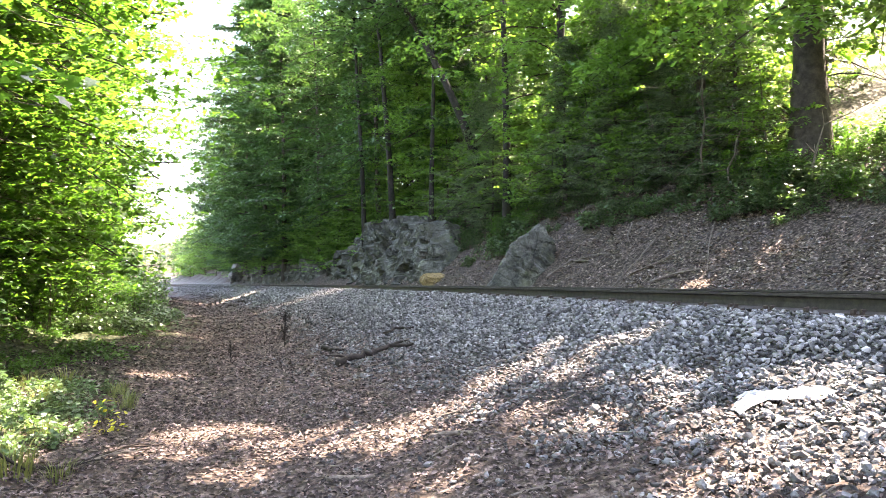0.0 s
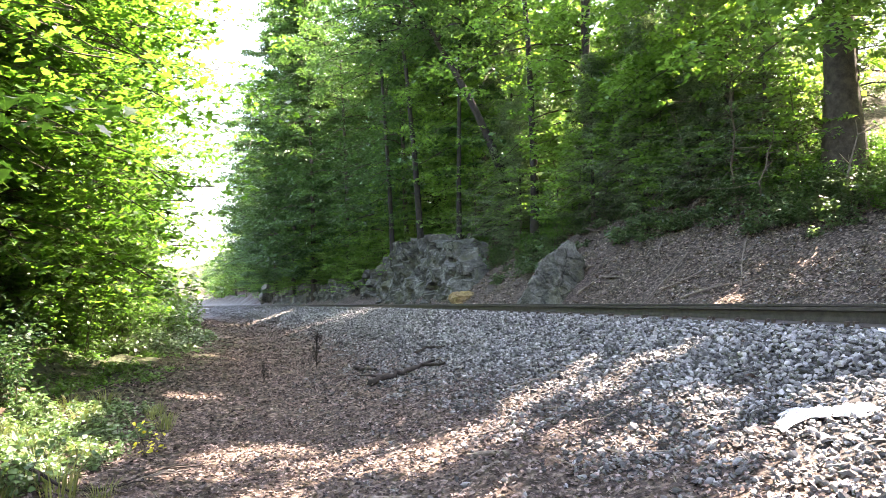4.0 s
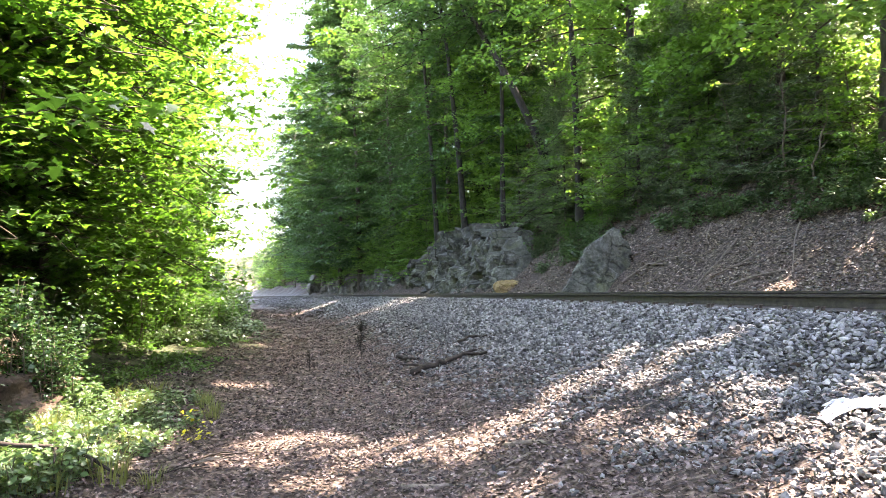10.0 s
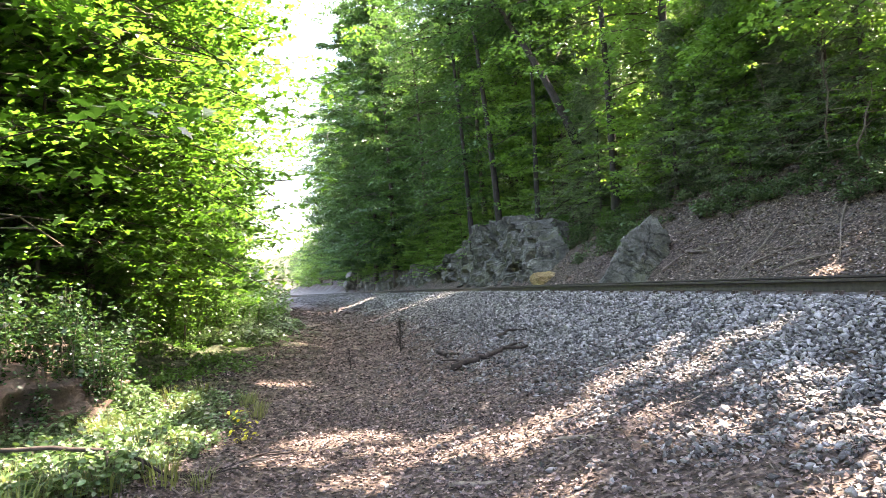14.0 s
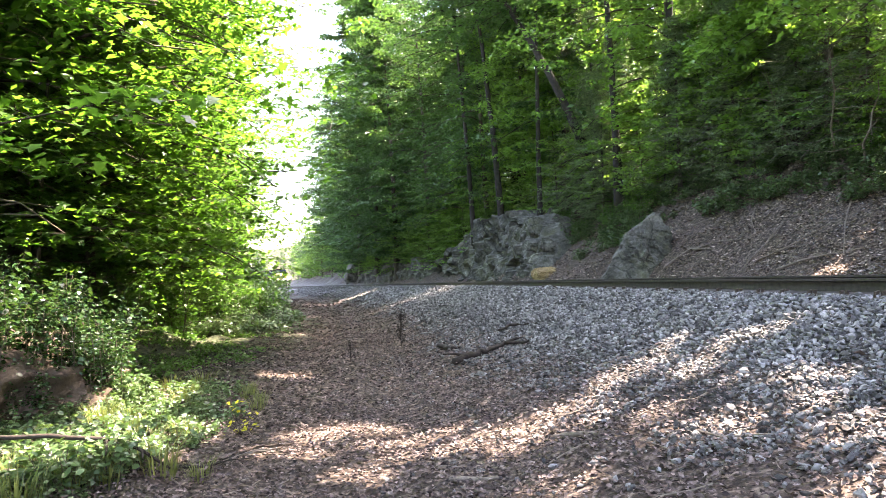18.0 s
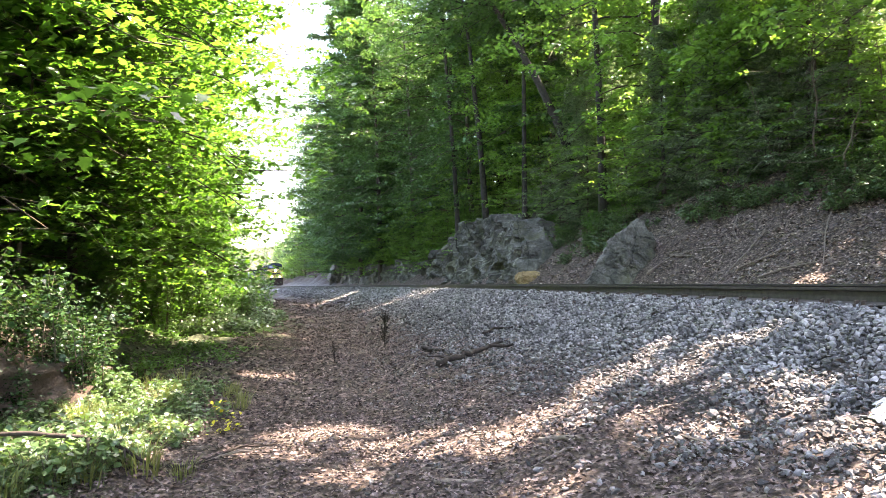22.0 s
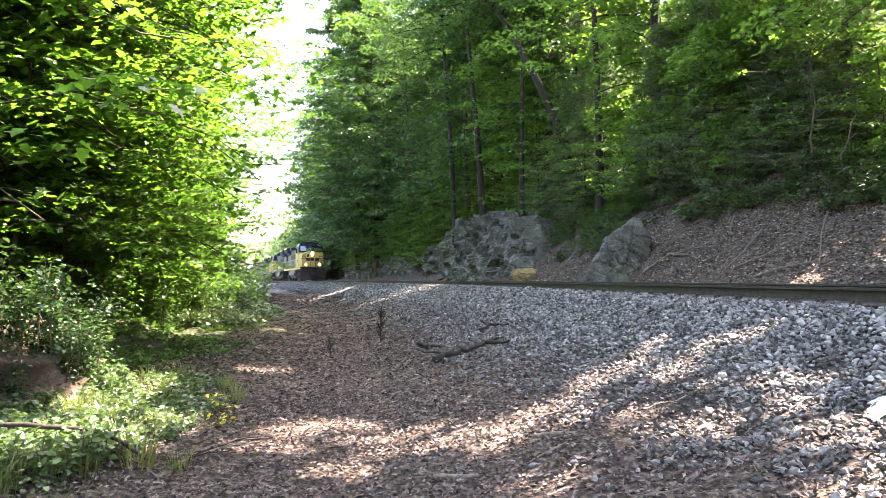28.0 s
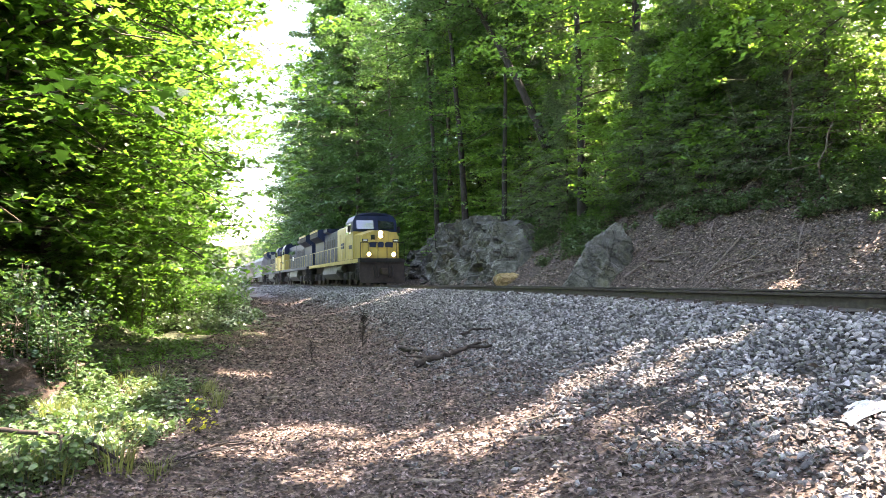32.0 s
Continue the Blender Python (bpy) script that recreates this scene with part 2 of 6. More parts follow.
M_LEAF = leaf_material("maple_leaf", (0.025, 0.062, 0.014), (0.062, 0.138, 0.032), (0.142, 0.34, 0.03), 0.5, 0.34)
M_LEAF_YOUNG = leaf_material("young_leaf", (0.03, 0.072, 0.015), (0.074, 0.155, 0.034), (0.168, 0.39, 0.034), 0.52, 0.34)
M_LEAF_EDGE = leaf_material("woodland_leaf", (0.018, 0.058, 0.018), (0.08, 0.168, 0.062), (0.12, 0.255, 0.04), 0.38)
M_LEAF_HILL = leaf_material("forest_leaf", (0.02, 0.062, 0.02), (0.115, 0.225, 0.08), (0.28, 0.52, 0.06), 0.5, 0.36)
M_NEEDLE = leaf_material("hemlock_needles", (0.05, 0.09, 0.045), (0.16, 0.22, 0.13), (0.22, 0.32, 0.11), 0.35, 0.5)
M_HERB = leaf_material("herb_leaf", (0.026, 0.06, 0.022), (0.088, 0.15, 0.06), (0.12, 0.215, 0.045), 0.36)
M_BUSH = leaf_material("glossy_leaf", (0.012, 0.035, 0.012), (0.038, 0.088, 0.032), (0.06, 0.135, 0.022), 0.28, 0.27)
M_YELLOW = leaf_material("yellow_leaf", (0.4, 0.36, 0.02), (0.6, 0.55, 0.04), (0.7, 0.65, 0.05), 0.4)
M_GRASS = leaf_material("grass_blade", (0.08, 0.11, 0.025), (0.2, 0.21, 0.07), (0.25, 0.3, 0.07), 0.35)
M_BARK = mottled("bark", [(0.3, (0.028, 0.022, 0.018)), (0.7, (0.09, 0.072, 0.057))], 6.0, 0.95, 0.03, 30)
M_DARKBARK = mottled("dark_bark", [(0.3, (0.014, 0.012, 0.01)), (0.7, (0.05, 0.042, 0.034))], 6.0, 0.95, 0.03, 30)
M_STEM = mottled("sapling_bark", [(0.3, (0.045, 0.037, 0.026)), (0.7, (0.12, 0.1, 0.07))], 9.0, 0.9, 0.01, 40)
M_DEAD = mottled("dead_wood", [(0.3, (0.09, 0.07, 0.055)), (0.7, (0.22, 0.18, 0.145))], 14.0, 0.95, 0.01, 60)
M_STONE = mottled("ballast_stone", [(0.3, (0.055, 0.053, 0.051)), (0.5, (0.2, 0.192, 0.185)), (0.7, (0.42, 0.4, 0.385))], 5.0, 0.85, 0.006, 60, per_island=0.84)
# Paler copy of the stone: skylight on the upper bank put into the colour.
M_STONE_SKYLIT = mottled("clean_ballast_stone", [(0.3, (0.07, 0.067, 0.065)), (0.5, (0.25, 0.241, 0.234)), (0.7, (0.46, 0.442, 0.428))], 5.0, 0.8, 0.006, 60, per_island=0.8)
M_LITTER = mottled("dead_leaf", [(0.3, (0.04, 0.028, 0.024)), (0.5, (0.135, 0.099, 0.087)), (0.7, (0.41, 0.325, 0.295))], 9.0, 0.85, 0.002, 60, per_island=0.88)
M_RAIL = mottled("rail_steel", [(0.3, (0.026, 0.022, 0.019)), (0.7, (0.07, 0.059, 0.049))], 12.0, 0.65, 0.002, 80, 0.3)
M_RUST = mottled("rusty_steel", [(0.3, (0.035, 0.025, 0.02)), (0.7, (0.085, 0.06, 0.045))], 20.0, 0.8, 0.002, 90, 0.2)
M_TIE = mottled("tie_timber", [(0.3, (0.05, 0.04, 0.035)), (0.7, (0.13, 0.11, 0.095))], 4.0, 0.95, 0.01, 40)


def ground_material():
    m, t, b = material("ground_soil", 0.95, 0, 0.2)
    a = t.nodes.new("ShaderNodeAttribute")
    a.attribute_name = "cover"
    sep = t.nodes.new("ShaderNodeSeparateColor")
    t.links.new(a.outputs["Color"], sep.inputs[0])
    n1, n2, n3 = noise_of(t, 1.2, 6), noise_of(t, 14, 5), noise_of(t, 45, 3)
    litter = ramp(t, n2, [(0.36, (0.018, 0.0135, 0.011)), (0.52, (0.07, 0.052, 0.042)), (0.66, (0.21, 0.165, 0.138))])
    litter = mix(t, 0.5, litter, ramp(t, n1, [(0.3, (0.3, 0.3, 0.3)), (0.7, (0.68, 0.66, 0.63))]), "OVERLAY")
    # Shade between ballast stones painted as near-black soil, blending to paler grit far off.
    gap_shade = ramp(t, n3, [(0.35, (0.008, 0.008, 0.0075)), (0.5, (0.022, 0.021, 0.02)), (0.68, (0.065, 0.062, 0.059))])
    grit = mix(t, sep.outputs["Blue"], gap_shade, ramp(t, n3, [(0.35, (0.05, 0.05, 0.05)), (0.5, (0.17, 0.165, 0.16)), (0.66, (0.34, 0.33, 0.32))]))
    green = ramp(t, n2, [(0.3, (0.012, 0.018, 0.008)), (0.5, (0.03, 0.042, 0.016)), (0.7, (0.065, 0.075, 0.035))])
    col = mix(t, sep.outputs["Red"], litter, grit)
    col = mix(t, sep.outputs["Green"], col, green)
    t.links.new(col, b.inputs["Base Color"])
    bump(t, b, n2, 0.8, 0.03)
    return m


M_LITTER_DRY = mottled("dry_leaf", [(0.3, (0.085, 0.06, 0.046)), (0.5, (0.31, 0.235, 0.183)), (0.7, (0.66, 0.555, 0.475))], 9.0, 0.85, 0.002, 60, per_island=0.88)
M_GROUND = ground_material()


def rock_material():
    m, t, b = material("rock_face", 0.85, 0, 0.3)
    n = noise_of(t, 1.3, 12.0, 0.72)
    fine = noise_of(t, 9.0, 6.0, 0.7)
    col = ramp(t, n, [(0.3, (0.026, 0.025, 0.021)), (0.46, (0.075, 0.072, 0.06)), (0.58, (0.135, 0.13, 0.112)), (0.72, (0.31, 0.3, 0.265))])
    col = mix(t, 0.6, col, ramp(t, fine, [(0.35, (0.25, 0.25, 0.25)), (0.65, (0.75, 0.75, 0.75))]), "OVERLAY")
    moss = ramp(t, noise_of(t, 0.8, 6), [(0.52, (0, 0, 0)), (0.66, (0.8, 0.8, 0.8))])
    col = mix(t, moss, col, mix(t, 0.5, col, (0.1, 0.1, 0.035)))
    c = t.nodes.new("ShaderNodeTexCoord")
    v = node(t, "TexVoronoi", Scale=0.9)
    v.feature = "DISTANCE_TO_EDGE"
    w = mix(t, 0.35, c.outputs["Object"], mix(t, 1.0, n, n))
    t.links.new(w, v.inputs["Vector"])
    crack = ramp(t, v.outputs["Distance"], [(0.0, (0.5, 0.5, 0.5)), (0.02, (1, 1, 1))])
    col = mix(t, 1.0, col, crack, "MULTIPLY")
    t.links.new(col, b.inputs["Base Color"])
    bump(t, b, mix(t, 0.5, fine, crack), 1.0, 0.09)
    return m


M_ROCK = rock_material()


# ---- ground: one sheet to the horizon ----
def stretch(lo, hi, step, end_lo, end_hi, grow=1.16):
    mid = list(np.arange(lo, hi, step))
    a, d = lo, step
    left = []
    while a > end_lo:
        d *= grow
        a -= d
        left.append(a)
    a, d = mid[-1], step
    right = []
    while a < end_hi:
        d *= grow
        a += d
        right.append(a)
    return np.array(left[::-1] + mid + right)


def ballast_foot(y):
    """Track offset at which the ballast ends in the gully."""
    return np.interp(y, (2.5, 5.0, 7.5, 10.0, 14.0), (-3.25, -3.5, -3.8, -4.05, -4.3))


def build_ground():
    xs = stretch(-9.0, 12.0, 0.13, -900, 900)
    ys = stretch(1.0, 26.0, 0.16, -400, 1500, 1.09)
    X, Y = np.meshgrid(xs, ys)
    Z = ground_z(X, Y)
    V = np.stack([X, Y, Z], -1).reshape(-1, 3)
    nx, ny = len(xs), len(ys)
    i, j = np.meshgrid(np.arange(ny - 1), np.arange(nx - 1), indexing="ij")
    F = np.stack([i * nx + j, i * nx + j + 1, (i + 1) * nx + j + 1, (i + 1) * nx + j], -1).reshape(-1, 4)
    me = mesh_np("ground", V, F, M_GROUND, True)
    v, f = offset(X.ravel(), Y.ravel())
    n1, n2 = bumps(X.ravel(), Y.ravel(), 1.7), bumps(X.ravel(), Y.ravel(), 0.6)
    grit = np.clip((v - ballast_foot(f) + 0.45 * n1 + 0.2 * n2) / 0.6, 0, 1) * np.clip((2.6 - v) / 0.4, 0, 1)
    grass = np.clip((-7.1 - v + 0.5 * n1 + 0.3 * n2) / 0.7, 0, 1) * 0.8
    grass = np.maximum(grass, np.clip((v - 8) / 3 + 0.5 * n1, 0, 1) * 0.5)
    # third value: 0 keeps the painted stone-gap shade near, 1 gives plain grit
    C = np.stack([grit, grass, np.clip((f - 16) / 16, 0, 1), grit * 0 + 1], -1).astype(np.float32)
    at = me.color_attributes.new("cover", "FLOAT_COLOR", "POINT")
    at.data.foreach_set("color", C.ravel())
    tagged(new("ground", me), "leaf-strewn soil with gravel bank and grassy verge", "ground", kind="structure")


build_ground()


# ---- the track ----
def sweep(name, section, v0, y0, y1, step, mat, parent=None):
    """Closed section (sideways, height) drawn along the track v0 beside its centre."""
    ys = np.arange(y0, y1, step)
    k = len(section)
    rows = []
    for a, h in section:
        x, y = place(v0 + a, ys)
        rows.append(np.stack([x, y, np.full(len(ys), h)], -1))
    V = np.stack(rows, 1).reshape(-1, 3)
    i, j = np.meshgrid(np.arange(len(ys) - 1), np.arange(k), indexing="ij")
    F = np.stack([i * k + j, i * k + (j + 1) % k, (i + 1) * k + (j + 1) % k, (i + 1) * k + j], -1).reshape(-1, 4)
    me = mesh_np(name, V, F, mat)
    ob = new(name, me)
    ob.parent = parent
    return ob


def rail_section(top):
    h = 0.172
    half = [(0.0, 0), (0.036, -0.002), (0.037, -0.028), (0.012, -0.042), (0.009, -0.09), (0.012, -0.137), (0.068, -0.16), (0.069, -h)]
    right = [(a, top + b) for a, b in half[1:]]
    left = [(-a, top + b) for a, b in half[1:]][::-1]
    return right + left


GAUGE = 1.435 + 0.074
railway = tagged(new("railway_track"), "single railway track with brown steel rails on timber ties", "railway track")
for side in (-1, 1):
    sweep("rail", rail_section(RAIL_TOP), side * GAUGE / 2, -60, 400, 1.0, M_RAIL, railway)


def build_ties():
    bm = bmesh.new()
    box(bm, -1.3, 1.3, -0.115, 0.115, -0.18, 0.0, 0.012)
    tie = part("tie", bm, M_TIE, None)
    bm = bmesh.new()
    box(bm, -0.17, 0.17, -0.09, 0.09, 0.0, 0.016)
    plate = part("tie_plate", bm, M_RUST, None)
    bm = bmesh.new()
    box(bm, -0.014, 0.014, -0.014, 0.014, -0.02, 0.035)
    box(bm, -0.012, 0.03, -0.018, 0.018, 0.03, 0.05, 0.006)
    spike = part("rail_spike", bm, M_RUST, None)
    bm = bmesh.new()
    prism(bm, [(-0.1, -0.012), (0.03, -0.03), (0.055, 0.0), (0.05, 0.036), (0.015, 0.045), (0.02, 0.022), (0.028, 0.005), (0.01, -0.008)], -0.018, 0.018, "Y")
    anchor = part("rail_anchor", bm, M_RUST, None)
    s0 = float(np.interp(2.0, _ty, _ts))
    for i in range(-3, 62):
        s = s0 + i * 0.537
        x, y = along(s)
        ang = math.degrees(math.atan(-float(slope(y))))
        m = pose(float(x), float(y), TIE_TOP, 0, 0, ang + random.uniform(-0.8, 0.8))
        for src, dx in ((tie, 0), (plate, -GAUGE / 2), (plate, GAUGE / 2)):
            o = new(src.name.split(".")[0], src.data)
            o.parent = railway
            o.matrix_basis = m @ pose(dx, 0, 0)
        if i < 34:
            for sx, out in ((-1, -0.085), (-1, 0.085)):
                o = new("rail_spike", spike.data)
                o.parent = railway
                o.matrix_basis = m @ pose(sx * GAUGE / 2 + out, 0.05 if out < 0 else -0.05, 0.012, 0, 0, 0 if out < 0 else 180)
            o = new("rail_anchor", anchor.data)
            o.parent = railway
            o.matrix_basis = m @ pose(-GAUGE / 2 - 0.05, 0.14, 0.018, 0, 0, 180)
    far = Soup()
    for i in range(62, 500):
        s = s0 + i * 0.537
        x, y = along(s)
        a = -math.atan(float(slope(y)))
        hx = np.array([[-1.3, -0.11], [1.3, -0.11], [1.3, 0.11], [-1.3, 0.11]])
        R2 = np.array([[math.cos(a), math.sin(a)], [-math.sin(a), math.cos(a)]])
        c = hx @ R2 + (float(x), float(y))
        V = np.concatenate([np.c_[c, np.full(4, TIE_TOP - 0.18)], np.c_[c, np.full(4, TIE_TOP)]])
        far.add(V, np.array([[4, 5, 6, 7], [0, 1, 5, 4], [1, 2, 6, 5], [2, 3, 7, 6], [3, 0, 4, 7]]))
    ob = new("distant_ties", far.mesh("distant_ties", M_TIE))
    ob.parent = railway
    tagged(ob, kind="stuff")
    for o in (tie, plate, spike, anchor):
        bpy.data.objects.remove(o)


build_ties()


# ---- trees ----
def spray_points(r, c, radius, n, flat=0.11):
    a = r.uniform(0, 2 * math.pi, n)
    q = radius * np.sqrt(r.uniform(0, 1, n))
    return np.stack([c[0] + q * np.cos(a), c[1] + q * np.sin(a), c[2] + r.normal(0, flat * radius, n) - 0.2 * q * q / radius], -1)


def make_tree(name, seed, height, base, reach, trunk_r, limbs, sprays, leaves, size, leaf_mat, bark, lean=0.4, spray_r=0.9, rise=0.35, droop=0.5, shape="round", gaps=None, up=0.75, width=0.62, foot=None, toward=None, aim=None, blade=KITE, flat=0.11, stray=0.26):
    """A tree thing: tapered trunk, limbs, and a crown of single leaves in layered sprays."""
    r = np.random.default_rng(seed)
    tree = new(name)
    k = 10
    t = np.linspace(0, 1, k)
    la = r.uniform(0, 6.28) if toward is None else toward
    bend = np.cumsum(r.normal(0, 0.03 * height / k, (k, 2)), axis=0)
    tp = np.stack([lean * t ** 1.5 * math.cos(la) + bend[:, 0] * t, lean * t ** 1.5 * math.sin(la) + bend[:, 1] * t, -0.3 + (height + 0.3) * t], -1)
    tr = trunk_r * (1 - 0.9 * t) * (1 + 0.5 * np.exp(-t * 25))
    V, F = tube(tp, tr + 0.004, 11)
    part("trunk", mesh_np("trunk", V, F, bark, True), bark, tree)
    wood = Soup()
    pts = []
    for i in range(limbs):
        u = (i + r.uniform(0, 1)) / limbs
        h = base + (height * 0.985 - base) * u
        tt = h / height
        root = np.array([np.interp(tt, t, tp[:, 0]), np.interp(tt, t, tp[:, 1]), h])
        if shape == "cone":
            L = reach * (1.02 - u) * r.uniform(0.75, 1.15) + 0.25
        elif shape == "fan":
            L = reach * (0.6 + 0.5 * u) * r.uniform(0.82, 1.08) * (1 if u < 0.85 else 0.75)
        elif shape == "tall":
            L = reach * (0.55 + 0.45 * math.sin(math.pi * min(1, 0.15 + u * 0.8))) * r.uniform(0.4, 1.25) * (1 if u < 0.75 else 1.45 - 0.6 * u)
        else:
            L = reach * math.sin(math.pi * (0.22 + 0.74 * u)) ** 0.7 * r.uniform(0.65, 1.2)
        q = np.linspace(0, 1, 6)
        for again in range(26):
            az = (i * 2.4 if aim is None else aim) + r.normal(0, (0.35 if aim is None else 0.75) + 0.12 * again)
            lp = root + np.stack([np.cos(az) * L * q, np.sin(az) * L * q, L * (rise * q - droop * q * q) + r.normal(0, 0.04, 6) * L * 0.4 * q], -1)
            qq = np.linspace(0.06, 1, 24)[:, None]
            if gaps is None or gaps(np.concatenate([np.interp(qq, q, lp[:, a]) for a in range(3)], 1) + np.asarray(foot)).all():
                break
            if again > 13:
                L *= 0.85
        V, F = tube(lp, max(0.012, trunk_r * 0.32 * (1 - 0.6 * u)) * (1 - 0.88 * q) + 0.004, 5)
        wood.add(V, F)
        for j in range(sprays):
            s = 0.2 + 0.85 * (j + r.uniform(0, 1)) / sprays
            c = np.array([np.interp(s, q, lp[:, a]) for a in range(3)])
            c2 = c + r.normal(0, 1, 3) * (stray * L * s + 0.12, stray * L * s + 0.12, 0.3 * stray * L * s)
            if gaps is None or gaps(c + (c2 - c) * np.linspace(0, 1, 5)[:, None] + np.asarray(foot)).all():
                V, F = tube(np.stack([c, c2]), [0.012, 0.005], 3)
                wood.add(V, F)
            pts.append(spray_points(r, c2, spray_r * r.uniform(0.5, 1.3), leaves, flat))
    P = np.concatenate(pts)
    V, F = leaf_quads(P, size, r, up=up, droop=droop * 0.6, width=width, blade=blade)
    if gaps is not None:
        k = len(blade)
        ok = gaps(V + np.asarray(foot)).reshape(-1, k).all(axis=1)
        V = V.reshape(-1, k, 3)[ok].reshape(-1, 3)
        F = np.arange(len(V)).reshape(-1, k)
    part("branchwork", wood.mesh("branchwork", bark, True), bark, tree)
    part("crown", mesh_np("crown", V, F, leaf_mat), leaf_mat, tree)
    return tree


# openings in the canopy above the gully: strips of ground (x0, y0, x1, y1, half width) that the sun reaches
FLECKS = np.array([
    (-12.3, 47.2, -9.5, 47.1, 0.4), (-9.5, 47.1, -6.8, 49.5, 0.7), (-7.9, 30.7, -6.1, 37.8, 0.4), (-3.4, 30.4, -2.4, 33.7, 0.28), (-5.2, 21.0, -4.5, 23.4, 0.25), (-3.0, 10.7, -2.4, 10.8, 0.11),
    (-1.55, 6.58, -0.87, 6.7, 0.19), (-1.7, 5.74, -1.27, 5.84, 0.14), (-0.94, 6.06, -0.57, 6.18, 0.07), (-0.58, 6.26, -0.13, 6.4, 0.07), (-0.6, 5.54, -0.34, 5.62, 0.06), (-0.91, 5.26, -0.59, 5.1, 0.09),
    (0.02, 5.8, 0.6, 5.34, 0.19), (0.61, 5.44, 0.88, 5.52, 0.2), (0.66, 5.83, 0.96, 5.92, 0.08), (0.91, 5.68, 1.39, 6.15, 0.19), (1.25, 6.4, 1.79, 6.71, 0.18), (1.86, 6.94, 2.27, 7.44, 0.11), (0.44, 4.23, 0.66, 4.16, 0.1),
    (1.84, 5.72, 2.32, 6.6, 0.17), (2.76, 6.35, 3.0, 6.28, 0.2), (2.0, 5.06, 2.28, 4.96, 0.13), (2.26, 4.9, 2.41, 4.7, 0.1), (1.23, 5.11, 1.36, 4.82, 0.14), (1.11, 4.6, 1.33, 4.35, 0.09), (1.58, 4.43, 1.65, 4.27, 0.08), (2.1, 4.48, 2.04, 4.08, 0.08),
    (7.6, 15.3, 8.1, 14.3, 0.14), (8.9, 15.7, 9.4, 14.7, 0.15), (1.97, 3.8, 2.18, 3.51, 0.11), (2.04, 3.27, 2.51, 2.98, 0.13), (1.65, 3.09, 2.07, 2.8, 0.12), (2.04, 2.76, 2.26, 2.67, 0.12), (2.54, 3.36, 2.83, 3.34, 0.13), (2.35, 3.6, 2.75, 3.6, 0.12), (2.7, 4.24, 2.88, 3.84, 0.07),
    (10.2, 15.8, 11.2, 16.5, 0.4), (12.0, 18.0, 14.5, 23.0, 0.4), (1.8, 25.0, 3.5, 26.5, 0.4), (6.2, 24.0, 7.5, 22.0, 0.3),
    (-6.4, 8.5, -8.6, 20.0, 1.1), (-5.6, 6.6, -4.2, 8.0, 0.6), (-8.6, 3.0, -9.6, 14.0, 1.5), (-10.2, 14.0, -11.8, 30.0, 1.5), (-3.0, 4.9, -2.7, 5.6, 0.4), (-2.6, 6.6, -3.3, 6.8, 0.3), (-3.3, 6.2, -3.6, 8.4, 0.35), (-8.4, 37.0, -9.2, 46.0, 0.6)])
SUN_RUN = np.array([SUN_DIR.x, SUN_DIR.y]) / SUN_DIR.z
for _f in FLECKS:  # carried along the sun's rays to one level
    _f[:2] -= (float(ground_z(_f[0], _f[1])) - 0.35) * SUN_RUN
    _f[2:4] -= (float(ground_z(_f[2], _f[3])) - 0.35) * SUN_RUN


# shafts of sun that end on lower foliage of the hill: x, y, height, radius
_sh = np.random.default_rng(77)
_sv, _sf, _sz = _sh.uniform(5.0, 12.0, 700), _sh.uniform(17.0, 70.0, 700), _sh.uniform(2.5, 15.0, 700)
_sx, _sy = place(_sv, _sf)
_ok = offset(_sx - (_sz - 0.35) * SUN_RUN[0], _sy - (_sz - 0.35) * SUN_RUN[1])[0] > 2.2
SHAFTS = np.stack([_sx, _sy, _sz, _sh.uniform(0.2, 0.75, 700)], -1)[_ok]

# height above which each spot of the level plane needs a free way to the sun
CELL, GX0, GY0 = 0.04, -16.0, -4.0
_gx, _gy = GX0 + CELL * np.arange(825), GY0 + CELL * np.arange(1800)
FREE = np.full((825, 1800), 1e9)


def free_above(x0, x1, y0, y1, near, z):
    """Lower the limit to z on the spots of a rectangle for which near(X, Y) holds."""
    a, b = np.searchsorted(_gx, (x0, x1))
    c, d = np.searchsorted(_gy, (y0, y1))
    X, Y = np.meshgrid(_gx[a:b], _gy[c:d], indexing="ij")
    FREE[a:b, c:d] = np.where(near(X, Y), np.minimum(FREE[a:b, c:d], z), FREE[a:b, c:d])


for x0, y0, x1, y1, w in FLECKS:
    def near_strip(X, Y):
        d = np.array([x1 - x0, y1 - y0])
        u = np.clip(((X - x0) * d[0] + (Y - y0) * d[1]) / (d @ d), 0, 1)
        return np.hypot(X - x0 - u * d[0], Y - y0 - u * d[1]) <= w * (0.85 + 0.35 * bumps(X, Y, 0.7)) + 0.03
    free_above(min(x0, x1) - 2 * w, max(x0, x1) + 2 * w, min(y0, y1) - 2 * w, max(y0, y1) + 2 * w, near_strip, -1e9)
for x, y, z, w in SHAFTS:
    qx, qy = np.array([x, y]) - (z - 0.35) * SUN_RUN
    free_above(qx - w, qx + w, qy - w, qy + w, lambda X, Y: np.hypot(X - qx, Y - qy) < w, z)


def open_to_sun(P):
    """False for leaves that would shade one of the openings' strips or shafts."""
    g = P[:, :2] - (P[:, 2:3] - 0.35) * SUN_RUN
    i, j = np.rint((g[:, 0] - GX0) / CELL).astype(int), np.rint((g[:, 1] - GY0) / CELL).astype(int)
    inside = (i >= 0) & (i < 825) & (j >= 0) & (j < 1800)
    return ~inside | (P[:, 2] < FREE[np.clip(i, 0, 824), np.clip(j, 0, 1799)])


